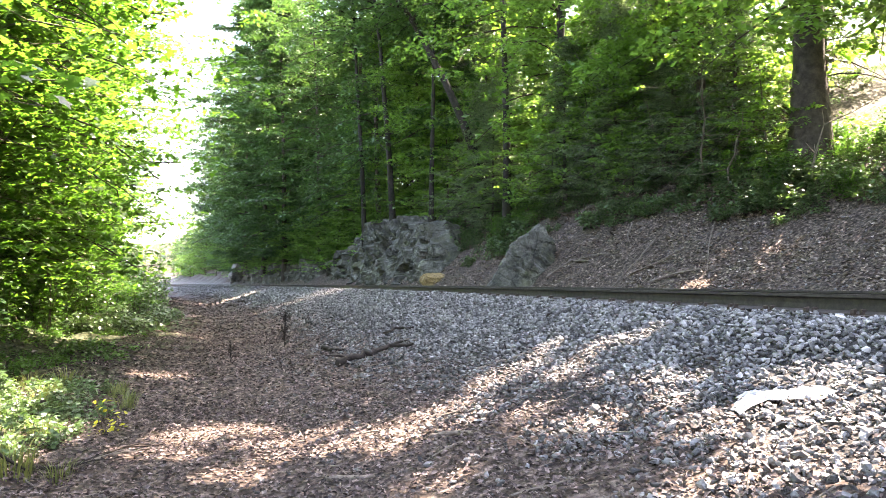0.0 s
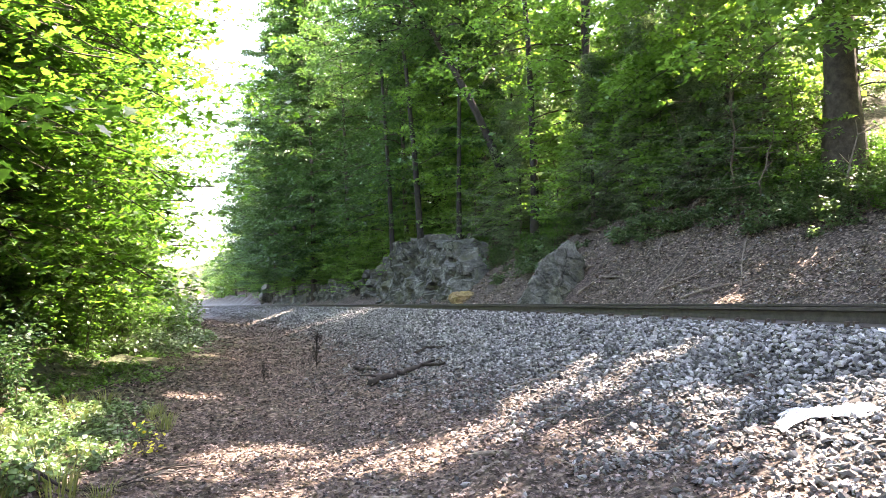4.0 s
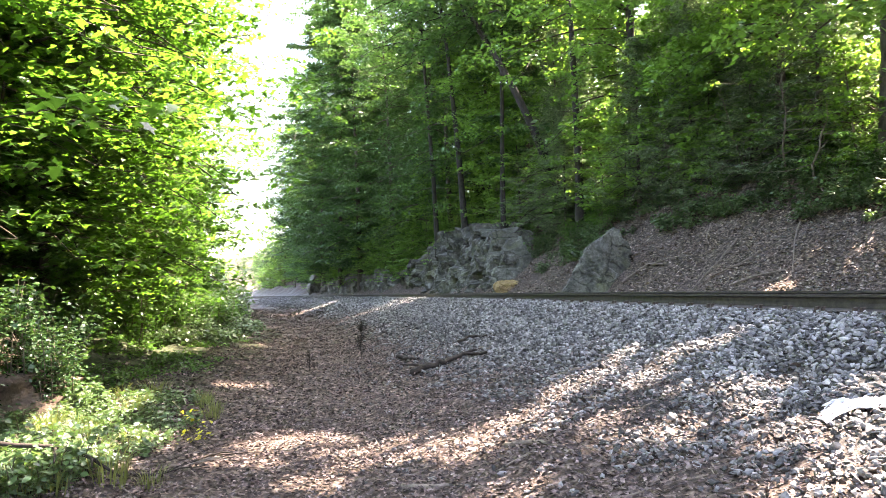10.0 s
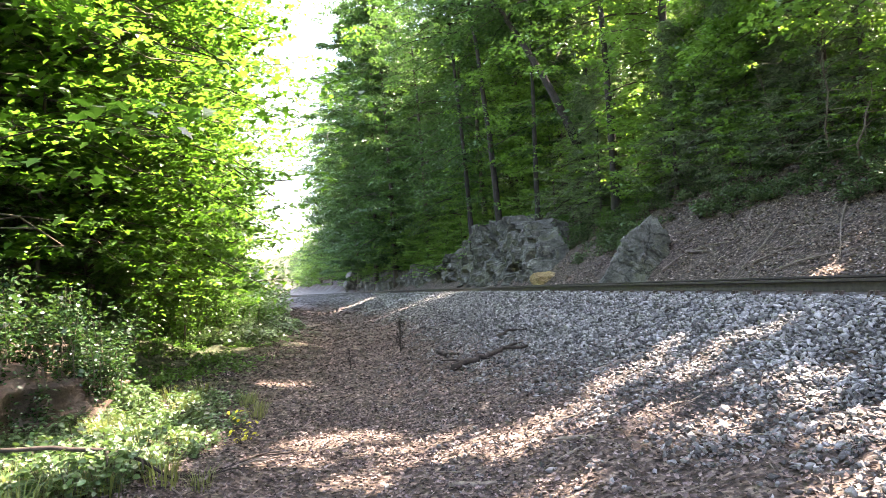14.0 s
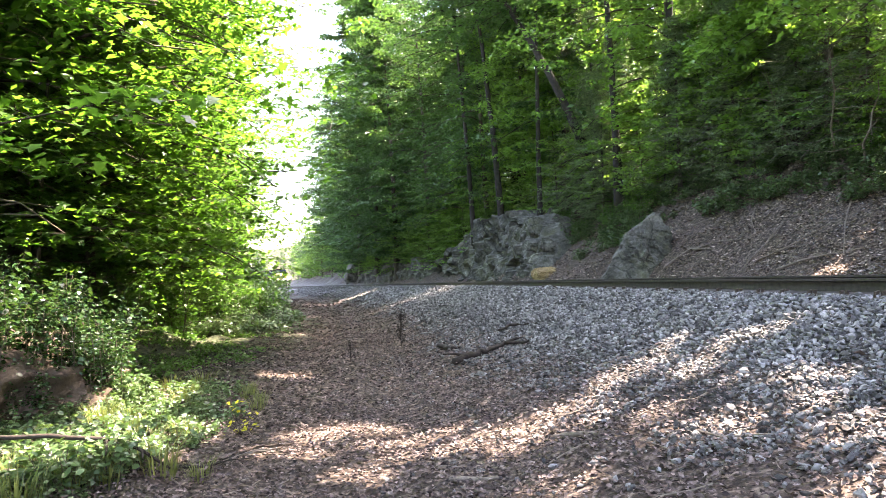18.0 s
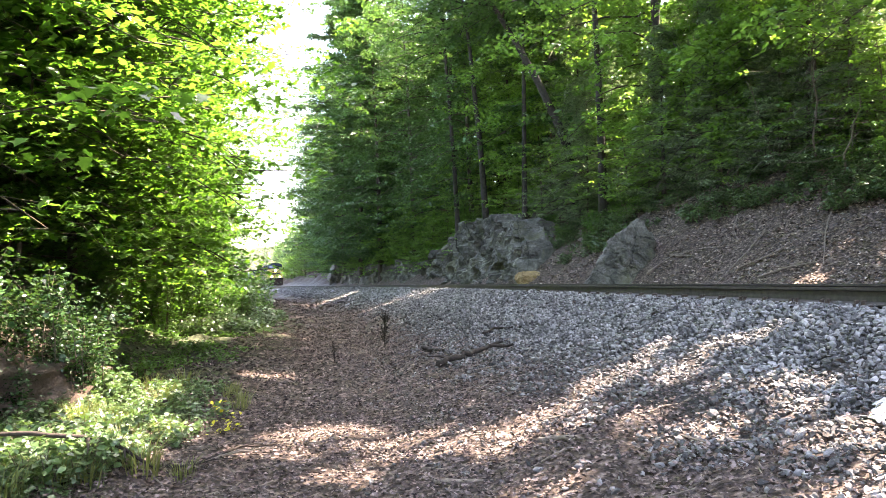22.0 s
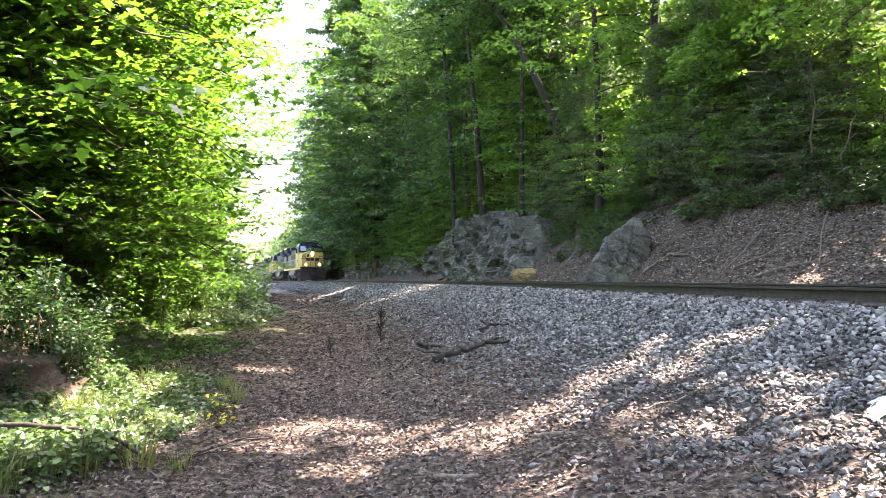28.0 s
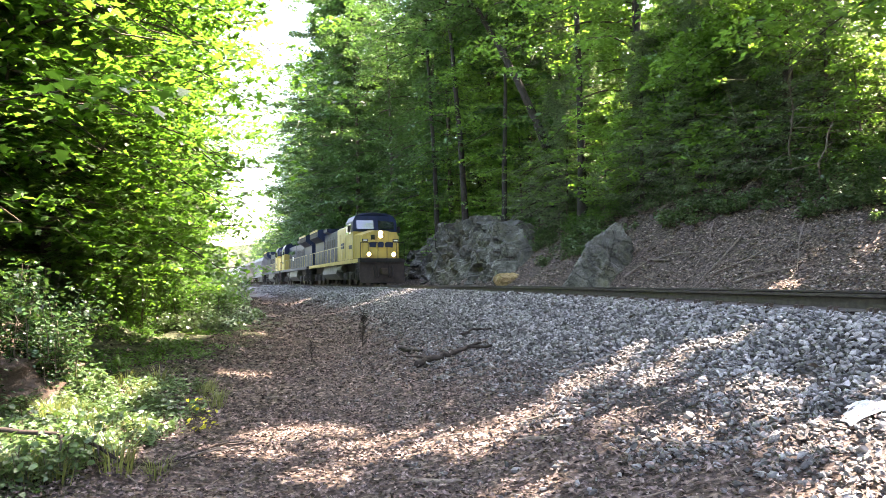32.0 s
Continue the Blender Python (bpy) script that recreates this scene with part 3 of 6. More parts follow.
def at(x, y, turn=0.0):
    return pose(x, y, float(ground_z(x, y)) - 0.02, 0, 0, turn)


def stand(base, v, y, turn, s, label, cat, group, sink=0.0, sz=None):
    """Copy of a base thing at track offset v, foot y, scaled."""
    x, yy = place(v, y)
    ob = copy_thing(base, pose(0, 0, -sink) @ at(float(x), float(yy), turn))
    ob.scale = (s, s, sz or s)
    return tagged(ob, label, cat, group)


def remove_thing(ob):
    for o in (*ob.children_recursive, ob):
        bpy.data.objects.remove(o)


tall = [make_tree("tree", 11 + i, 24 + 1.5 * i, 1.5 + i, 6.4, 0.2 + 0.03 * i, 40, 8, 30, 0.34, M_LEAF_EDGE, M_BARK, 2.6, 0.95, 0.3, 0.55, "tall", width=0.7, flat=0.07, stray=0.2) for i in range(3)]
hemlock = [make_tree("hemlock", 31 + i, 8 + 2.5 * i, 0.4, 2.8, 0.12, 60, 7, 40, 0.15, M_NEEDLE, M_BARK, 0.3, 0.5, 0.12, 0.55, "cone", width=0.35, flat=0.06) for i in range(2)]
bushy = [make_tree("understorey_tree", 61 + i, 5.0 + 1.5 * i, 0.25, 2.2, 0.06, 24, 6, 26, 0.19, M_LEAF_HILL, M_STEM, 0.6, 0.5, 0.35, 0.5, width=0.7, flat=0.07, blade=OVAL, up=0.82) for i in range(3)]
young = [make_tree("maple_tree", 41 + i, 10 + i, 1.4, 3.2, 0.07, 34, 7, 42, 0.17, M_LEAF_YOUNG, M_STEM, 0.7, 0.62, 0.35, 0.5, width=0.85, flat=0.06, stray=0.2, blade=OVAL, up=0.84) for i in range(3)]
stemmy = [make_tree("sapling", 81 + i, 6.0 + i, 2.6, 1.6, 0.035, 16, 4, 22, 0.15, M_LEAF_YOUNG, M_STEM, 0.9, 0.5, 0.35, 0.4, width=0.85, blade=OVAL) for i in range(2)]
fine = [make_tree("maple_tree", 45 + i, 10 + i, 1.4, 3.2, 0.07, 38, 7, 56, 0.125, M_LEAF_YOUNG, M_STEM, 0.7, 0.62, 0.35, 0.5, width=1.0, flat=0.06, stray=0.2, blade=MAPLE_BLADE, up=0.85) for i in range(2)]
mid = [make_tree("maple_tree", 71 + i, 17 + 2 * i, 1.8, 4.5, 0.13, 50, 7, 40, 0.19, M_LEAF_YOUNG, M_STEM, 0.8, 0.75, 0.35, 0.5, width=0.8, shape="tall", flat=0.06, stray=0.2, up=0.84) for i in range(2)]
reachy = make_tree("maple_tree", 91, 10.0, 2.0, 5.0, 0.12, 32, 10, 54, 0.14, M_LEAF, M_BARK, 0.5, 0.66, 0.4, 0.45, width=1.0, shape="tall", flat=0.06, stray=0.16, blade=MAPLE_BLADE, up=0.86)
fan = [make_tree("maple_tree", 95 + i, 10.0 + i, 1.6, 5.0, 0.1, 26, 11, 42, 0.125, M_LEAF_YOUNG, M_BARK, 0.3, 0.62, 0.42, 0.6, width=1.0, shape="fan", aim=0.0, flat=0.06, stray=0.13, blade=MAPLE_BLADE, up=0.86) for i in range(2)]
shade = [make_tree("maple_tree", 51 + i, 15 + 3 * i, 3.0, 4.6, 0.16, 40, 5, 30, 0.27, M_LEAF, M_BARK, 0.8, 1.0, 0.3, 0.5, width=0.8) for i in range(2)]

edge = [make_tree("tree", 101 + i, 21 + 3 * i, 0.5, 4.4, 0.15, 70, 8, 56, 0.23, M_LEAF_EDGE, M_BARK, 0.9, 0.8, 0.3, 0.55, "tall", width=0.75, flat=0.07, stray=0.2, up=0.8) for i in range(2)]
over = [make_tree("maple_tree", 111 + i, 14 + 2 * i, 4.2, 6.0, 0.13, 32, 9, 60, 0.13, M_LEAF, M_BARK, 0.7, 0.72, 0.4, 0.45, width=0.85, shape="tall", flat=0.06, stray=0.18) for i in range(2)]

T = np.random.default_rng(5)
HILL = ("tall leafy forest tree on the wooded hillside", "tree", "hillside trees")
# hill trees between the sun and the gully, each grown by itself
for i, (v, y, h, rad) in enumerate(((7.3, 7.0, 28, 0.22), (8.4, 20.0, 28.5, 0.16), (9.6, 11.5, 29, 0.24), (11.5, 26.0, 28, 0.2), (8.0, 1.0, 27, 0.24), (7.8, 12.4, 28.5, 0.16), (8.8, 30.0, 27, 0.2), (6.8, 9.7, 25, 0.2), (11.0, 7.5, 28, 0.22), (6.0, 49.0, 25, 0.2), (6.6, 55.0, 27, 0.22), (5.2, 61.0, 27, 0.22), (9.5, 52.0, 27, 0.22), (4.2, 70.0, 34, 0.26), (4.0, 79.0, 37, 0.26), (4.0, 90.0, 39, 0.26))):
    x, yy = place(v, y)
    foot = (float(x), float(yy), float(ground_z(x, yy)))
    tr = make_tree("tree", 200 + i, h, 8.5 if y < 12 else 2.5 if y > 65 else 3.5, 5.4 if y < 65 else 6.4, rad, 58, 6, 170 if y < 24 else 60 if y < 45 else 130 if y > 65 else 40, 0.21 if y < 24 else 0.25 if y < 65 else 0.32, M_LEAF_HILL if y < 45 else M_LEAF_EDGE, M_BARK, 0.9, 1.1, 0.3, 0.55, "tall", gaps=open_to_sun, width=0.7, foot=foot)
    tr.matrix_basis = pose(*foot)
    tagged(tr, *HILL)
big = make_tree("tree", 230, 27, 7.5, 5.5, 0.42, 44, 6, 60, 0.2, M_LEAF_HILL, M_BARK, 0.3, 1.0, 0.3, 0.55, "tall", gaps=open_to_sun, width=0.7, foot=(12.0, 17.0, float(ground_z(12.0, 17.0))))
big.matrix_basis = at(12.0, 17.0)
tagged(big, "massive old tree with a thick dark ridged trunk on the slope", "tree", "hillside trees")
# dark bare trunks that stand before the edge of the wood
for i, (x, y, h, rad, lean, way) in enumerate(((7.6, 38.0, 17, 0.3, 8.5, math.pi), (7.5, 33.4, 24, 0.2, 0.8, 2.0), (0.9, 49.5, 25, 0.2, 1.2, 3.0), (2.7, 46.0, 25, 0.24, 2.2, 3.3), (4.6, 41.0, 23, 0.17, 1.0, 0.3), (9.3, 30.6, 24, 0.22, 1.5, 1.0))):
    tr = make_tree("tree", 250 + i, h, 0.6 * h, 4.2, rad, 26, 7, 40, 0.24, M_LEAF_EDGE, M_DARKBARK, lean, 0.9, 0.3, 0.5, "tall", width=0.7, flat=0.08, toward=way)
    tr.matrix_basis = at(x, y)
    tagged(tr, "tree with a long bare dark trunk" + (" that leans far out" if lean > 5 else " above the bank"), "tree", "hillside trees")
# the rest of the wooded hill
for row, (v0, dv) in enumerate(((10, 1.8), (17, 2.5), (27, 4.0))):
    y = -16 + 2 * row
    while y < 300:
        v = v0 + T.uniform(-dv, dv) - (0 if y < 46 or row > 0 else 5.0 if y < 98 else 2.4)
        if not (row == 0 and (-2 < y < 33 or 46 < y < 92)) and not (row == 1 and 2 < y < 46) and not (row == 2 and 4 < y < 50):
            stand(tall[T.integers(3)], v, y, T.uniform(0, 360), T.uniform(0.85, 1.12) * (1.3 if row == 0 and 60 < y < 125 else 1 if y < 160 else 0.42), *HILL)
        y += T.uniform(5.0, 8.0) * (1 + 0.55 * row) * (1 if y < 120 else 1.6)
# dense leafy edge of the wood above the rocks, and smaller trees up the slope
E = np.random.default_rng(15)
def grown(seed, v, y, k, leaf, label):
    """A leafy edge tree grown by itself at track offset v, k times full size."""
    x, yy = place(v, y)
    foot = (float(x), float(yy), float(ground_z(x, yy)))
    tr = make_tree("tree", seed, 23 * k, 0.5, 4.4 * k, 0.16 * k, int(70 * k ** 0.5), 8, int(48 * k), 0.22, leaf, M_BARK, 0.9, 0.85 * k, 0.3, 0.55, "tall", width=0.75, flat=0.07, stray=0.2, up=0.8, gaps=open_to_sun, foot=foot)
    tr.matrix_basis = pose(*foot)
    return tagged(tr, label, "tree", "hillside trees")


for i in range(6):
    grown(270 + i, 8.3 + E.uniform(-0.7, 1.0), 41 + i * 4.4 + E.uniform(-1, 1), E.uniform(0.9, 1.1), M_LEAF_HILL if i < 3 else M_LEAF_EDGE, "dense leafy tree at the edge of the hillside wood")
for i in range(6, 19):
    y = 41 + i * 4.4 + E.uniform(-1, 1)
    stand(edge[i % 2], 8.3 + E.uniform(-0.7, 1.0) - (0.6 if y > 58 else 0), y, E.uniform(0, 360), E.uniform(0.85, 1.1), "dense leafy tree at the edge of the hillside wood", "tree", "hillside trees")
for i in range(15):
    y = 21 + i * 1.9 + E.uniform(-0.8, 0.8)
    grown(285 + i, 10.6 + E.uniform(-1.0, 4.0), y, E.uniform(0.45, 0.72), M_LEAF_HILL, "leafy tree among hemlocks on the slope")
for i in range(13):
    y = 56 + i * 3.3 + E.uniform(-1, 1)
    stand(bushy[i % 3], 4.9 + E.uniform(-0.3, 0.5), y, E.uniform(0, 360), E.uniform(0.75, 1.1), "leafy understorey tree beside the track", "tree", "understorey trees")
for i in range(11):
    y = 20 + i * 2.3 + T.uniform(-1, 1)
    stand(hemlock[T.integers(2)], 9.8 + T.uniform(-0.8, 5.0) - (1.8 if y > 34 else 0), y, T.uniform(0, 360), T.uniform(0.7, 1.15), "dark hemlock with drooping needle branches on the bank", "hemlock", "hemlocks on the bank")
for v, y, k in ((7.3, 27.0, 0.7), (7.6, 23.6, 0.62), (7.7, 20.6, 0.6), (8.2, 18.2, 0.75), (8.8, 21.8, 0.9), (9.0, 25.5, 0.95), (7.0, 33.5, 0.6)):
    stand(hemlock[T.integers(2)], v, y, T.uniform(0, 360), k, "dark hemlock with drooping needle branches above the leafy bank", "hemlock", "hemlocks on the bank")
for v, y, k in ((7.6, 30.4, 0.9), (7.5, 28.6, 0.8), (7.8, 25.4, 0.85), (7.3, 22.2, 0.6), (7.9, 19.4, 0.75), (7.7, 16.4, 0.6), (8.6, 23.0, 1.1), (8.9, 27.4, 1.15)):
    stand(bushy[T.integers(3)], v, y, T.uniform(0, 360), k, "leafy understorey tree between hemlocks above the bank", "tree", "understorey trees")
for v, y, k in ((8.2, 124.0, 1.25), (8.6, 145.0, 1.3)):
    stand(tall[T.integers(3)], v, y, T.uniform(0, 360), k, *HILL)
for v, y in ((6.4, 150.0), (6.6, 158.0), (6.4, 168.0), (6.9, 178.0)):
    stand(bushy[T.integers(3)], v, y, T.uniform(0, 360), 1.7, "bright leafy understorey tree where the track bends away", "tree", "understorey trees")
for i in range(30):
    y = 50 + i * 2.0 + T.uniform(-0.7, 0.7)
    stand(bushy[i % 3], 5.0 + T.uniform(-0.3, 0.5) + (0.6 if y < 58 else 0), y, T.uniform(0, 360), T.uniform(0.5, 0.95), "leafy understorey tree rooted above the rock ledge", "tree", "understorey trees")
y = 5.0
while y < 200:
    for v0 in ((8.4, 12.5) if y > 34 or T.uniform() < 0.5 else (8.6,)):
        v = v0 + T.uniform(-0.9, 1.4) - (2.2 if y > 42 else 0) + (0.9 if 18 < y < 34 else 0)
        if 11.0 < y < 18.5:
            continue
        stand(bushy[T.integers(3)], v, y + T.uniform(-0.5, 0.5), T.uniform(0, 360), T.uniform(0.6, 1.15) * (1 if y < 60 else 1.35), "leafy understorey tree at the edge of the wood", "tree", "understorey trees")
    y += T.uniform(1.7, 2.8) if y < 60 else T.uniform(4.0, 6.0)
for i in range(34):
    stand(bushy[T.integers(3)], 30 + T.uniform(-3, 16), -8 + 3.4 * i + T.uniform(-1, 1), T.uniform(0, 360), T.uniform(1.7, 2.5), "leafy understorey tree high on the hillside", "tree", "understorey trees")
# the thicket on the near side
for i in range(26):
    stand(bushy[i % 3], -19 + E.uniform(-3, 1.5), 4 + 2.3 * i, E.uniform(0, 360), E.uniform(1.0, 1.5), "leafy undergrowth tree deep in the thicket", "tree", "understorey trees")
MAPLE = ("slender young maple with bright layered leaves beside the path", "tree", "young maples")
for v, y in ((-12.3, 6.4), (-12.0, 9.8), (-11.4, 13.2), (-14.0, 11.8), (-14.4, 8.0), (-11.6, 16.5), (-11.5, 19.5), (-11.7, 22.5), (-11.6, 26.0)):
    stand(fine[T.integers(2)], v, y, T.uniform(0, 360), T.uniform(0.95, 1.1), *MAPLE)
reachy.matrix_basis = at(*[float(a) for a in place(-12.9, 10.5)], 40)
tagged(reachy, "maple with dark branches that reach out over the path", "tree", "young maples")
for i, (v, y) in enumerate(((-11.9, 14.0), (-12.5, 19.0), (-12.9, 25.0), (-15.2, 32.0), (-15.6, 40.0), (-15.8, 49.0))):
    stand(over[i % 2], v, y, T.uniform(0, 360), T.uniform(0.92, 1.1), "leafy maple leaning over the path", "tree", "young maples")
for x, y, turn, k in ((-7.0, 13.2, 8, 1.0), (-8.0, 10.0, -14, 0.86), (-9.5, 17.6, 0, 1.04), (-11.9, 24.5, 10, 1.05)):
    ob = copy_thing(fan[0 if y > 12 and y < 20 else 1], at(x, y, turn))
    ob.scale = (k, k, k)
    tagged(ob, "maple whose layered leafy branches hang over the path", "tree", "young maples")
for i in range(13):
    y = 16 + i * 4.4 + T.uniform(-1, 1)
    stand(mid[T.integers(2)], -13.6 + T.uniform(-0.8, 0.4) - (0.6 if y < 30 else 0.9), y, T.uniform(0, 360), T.uniform(0.9, 1.12), "leafy maple leaning over the path", "tree", "young maples")
for i in range(26):
    y = 15 + i * 2.6 + T.uniform(-1, 1)
    stand((fine[i % 2] if i < 5 else young[T.integers(3)]), -12.6 + T.uniform(-2.2, 0.6), y, T.uniform(0, 360), T.uniform(0.8, 1.15), *MAPLE)
for i in range(18):
    y = 90 + i * 8 + T.uniform(-2, 2)
    stand(shade[T.integers(2)], -13.6 + T.uniform(-2.4, 0.5), y, T.uniform(0, 360), T.uniform(0.7, 0.95), "leafy maple lining the distant track", "tree", "tall maples")
for i in range(44):
    stand(stemmy[T.integers(2)], -11.6 + T.uniform(-3.5, 0.8), 9 + i * 0.62 + T.uniform(-0.4, 0.4), T.uniform(0, 360), T.uniform(0.8, 1.2), "thin bare-stemmed sapling in the thicket", "sapling", "thicket saplings")
for i in range(12):
    y = -12 + i * 8 + T.uniform(-2, 2)
    stand(shade[T.integers(2)], -17.5 + T.uniform(-2.5, 1.5), y, T.uniform(0, 360), T.uniform(0.85, 1.1), "tall maple behind the thicket", "tree", "tall maples")
for b in edge + over + fan + fine + mid + tall + hemlock + young + shade + bushy + stemmy:
    remove_thing(b)


# ---- rocks ----
M_OCHRE = mottled("ochre_rock", [(0.3, (0.16, 0.1, 0.045)), (0.55, (0.33, 0.23, 0.11)), (0.75, (0.45, 0.36, 0.22))], 2.5, 0.9, 0.05, 18)


M_CLAY = mottled("orange_soil", [(0.3, (0.09, 0.05, 0.03)), (0.55, (0.2, 0.11, 0.06)), (0.75, (0.3, 0.18, 0.11))], 5.0, 0.95, 0.04, 40)


def outcrop(v, y, blocks, label):
    """A rock mass of angular blocks; each block: dv, dy, dz, dims, seed, turn, tilt."""
    x, yy = place(v, y)
    top = new("rock_outcrop")
    top.matrix_basis = pose(float(x), float(yy), float(ground_z(x, yy)))
    for dv, dy, dz, dims, seed, turn, tilt in blocks:
        r = np.random.default_rng(seed)
        bm = bmesh.new()
        bmesh.ops.create_icosphere(bm, subdivisions=5, radius=1.0)
        cuts = 13
        N = r.normal(size=(cuts, 3))
        N /= np.linalg.norm(N, axis=1)[:, None]
        D = r.uniform(0.5, 0.9, cuts)
        for w in bm.verts:
            d = w.co.normalized()
            q = N @ np.array(d)
            rad = min(1.0, float(np.min(np.where(q > 0.05, D / np.maximum(q, 0.05), 9))))
            n1 = noise.fractal(d * 2.4 + Vector((seed, 0, 0)), 0.9, 2.1, 5)
            n2 = noise.fractal(d * 8 + Vector((0, seed, 0)), 0.7, 2.1, 4)
            f = (d.x * 0.7 + d.z * 1.1 + 0.3 * d.y) * 6.5 + 0.5 * n1
            step = (0.03 if f - math.floor(f) > 0.5 else 0.0)
            rad *= 1 + 0.07 * n1 + 0.035 * n2 + step - 0.01
            w.co = Vector((d.x * dims[0] * rad, d.y * dims[1] * rad, d.z * dims[2] * rad))
        ob = part("boulder", bm, M_OCHRE if seed == 30 else M_CLAY if seed == 31 else M_ROCK, top)
        ob.matrix_basis = pose(dv, dy, dz, tilt, 0, turn)
    return tagged(top, label, "rock")


def rock_wall(y0, y1, outline, seed, label, step=0.11):
    """Rock cut beside the track: a fractured, faceted face with a broken top; outline: (y, height) along it."""
    r = np.random.default_rng(seed)
    u, w = np.meshgrid(np.arange(y0, y1, step), np.linspace(0, 1.35, 46), indexing="ij")
    high = np.interp(u, [a for a, b in outline], [b for a, b in outline]) * (1 + 0.07 * bumps(u, u * 0, 2.2) + 0.05 * np.sign(bumps(u + 7, u * 0, 1.4)))
    z = high * np.minimum(w, 1.0)
    back = np.clip(w - 1.0, 0, 1) * 6.0
    n = 130
    cy, cz, push = r.uniform(y0, y1, n), r.uniform(-0.3, 4.2, n), r.uniform(-0.32, 0.32, n)
    ty, tz = r.normal(0, 0.28, n), r.normal(0.12, 0.2, n)
    best, disp = np.full(u.shape, 1e9), np.zeros(u.shape)
    for i in range(n):
        du, dz = u - cy[i] + 0.15 * bumps(u, z, 0.9), z - cz[i]
        d = np.abs(du * 0.62 + dz * 0.35) + np.abs(dz * 0.8 - du * 0.25)
        near = d < best
        best = np.where(near, d, best)
        disp = np.where(near, push[i] + ty[i] * du + tz[i] * dz, disp)
    disp = disp + 0.07 * bumps(u, z, 0.8) + 0.035 * bumps(u + 3, z, 0.33) + 0.02 * bumps(u, z + 5, 0.17)
    ends = np.clip(np.minimum(u - y0, y1 - u) / 1.6, 0, 1)
    v = 3.85 + 0.22 * z + back - disp * np.clip(1 - 0.6 * back, 0.15, 1) + 1.3 * (1 - ends) ** 2
    z = z + 0.25 * back * bumps(u, back, 1.5) - 0.5 * np.clip(back - 1.2, 0, 1)
    x, y = place(v, u)
    fx, fy = place(3.85, (y0 + y1) / 2)
    foot = (float(fx), float(fy), float(ground_z(fx, fy)))
    V = np.stack([x - foot[0], y - foot[1], z - 0.25], -1).reshape(-1, 3)
    a, b = u.shape
    i, j = np.meshgrid(np.arange(a - 1), np.arange(b - 1), indexing="ij")
    F = np.stack([i * b + j, (i + 1) * b + j, (i + 1) * b + j + 1, i * b + j + 1], -1).reshape(-1, 4)
    top = new("rock_outcrop")
    top.matrix_basis = pose(*foot)
    for k in range(5):
        some = F[(i.ravel() * 5) // (a - 1) == k]
        used, again = np.unique(some[:, ::-1], return_inverse=True)
        part("rock_face", mesh_np("rock_face", V[used], again.reshape(-1, 4), M_ROCK), M_ROCK, top)
    return tagged(top, label, "rock")


def fin(x, y, turn, outline, label):
    """Upright pointed boulder: flat faces through an outline of (across, up), broken front and back."""
    planes = []
    for (a, b), (c, d) in zip(outline, outline[1:]):
        n = Vector((-(d - b), 0.25 * math.sin(9 * a), c - a)).normalized()
        planes.append((n, n.x * a + n.z * b))
    for n, d in (((-0.35, -1, 0.25), 0.75), ((0.45, -0.9, 0.3), 0.95), ((-0.1, -0.8, 0.75), 1.55), ((0, 1, 0.2), 0.9), ((0, 0, -1), 0.5)):
        planes.append((Vector(n).normalized(), d))
    bm = bmesh.new()
    bmesh.ops.create_icosphere(bm, subdivisions=6, radius=1.0)
    c = Vector((0.15, 0, 0.95))
    for w in bm.verts:
        d = w.co.normalized()
        rad = min((k - n.dot(c)) / n.dot(d) for n, k in planes if n.dot(d) > 0.02)
        p = c + d * min(rad, 2.2)
        f = (p.x * 0.8 + p.z * 0.9 - 0.4 * p.y) * 2.1 + 0.5 * noise.fractal(p * 1.5, 0.9, 2.1, 4)
        rad = rad + 0.09 * noise.fractal(p * 1.3, 0.9, 2.1, 5) + 0.05 * noise.fractal(p * 5, 0.8, 2.1, 4) + (0.06 if f - math.floor(f) > 0.45 else 0.0)
        w.co = c + d * min(rad, 2.3)
    top = new("rock_outcrop")
    top.matrix_basis = pose(x, y, 1.12, 0, 0, turn)
    part("boulder", bm, M_ROCK, top)
    return tagged(top, label, "rock")


fin(5.95, 24.3, -13.7, ((-1.23, -0.5), (-1.23, 0.1), (-0.8, 0.7), (-0.27, 1.58), (0.72, 2.28), (0.9, 2.1), (1.2, 1.4), (1.1, 0.6), (1.0, -0.5)), "dark lichened boulder standing on the leafy bank")
rock_wall(34.0, 57.0, ((34.0, 0.9), (35.2, 2.4), (37.0, 3.3), (42.0, 3.9), (48.0, 4.1), (52.0, 2.7), (57.0, 1.6)), 25, "large grey cracked rock outcrop at the foot of the hill")
rock_wall(58.0, 92.0, ((58.0, 1.4), (62.0, 2.3), (68.0, 1.9), (74.0, 2.6), (82.0, 2.2), (92.0, 1.5)), 26, "low rock ledge beside the track", 0.2)
outcrop(6.8, 37.8, ((0, 0, -0.9, (1.3, 1.6, 2.0), 29, 70, 0),), "grey rock half covered by undergrowth")
outcrop(3.9, 33.2, ((0, 0, -0.05, (0.62, 0.62, 0.62), 30, 20, 0), (-0.35, 0.4, 0.05, (0.4, 0.5, 0.42), 30, 70, 10), (0.95, 0.4, 0.05, (0.75, 0.9, 0.5), 31, 20, -15)), "small ochre-stained rock at the foot of the slope")
outcrop(4.6, 96, ((0, 0, 0.2, (1.8, 7.0, 2.3), 10, 5, 0), (1, 8, 0.4, (1.8, 6.0, 1.9), 13, 0, 0)), "grey rock ledge beside the distant track")

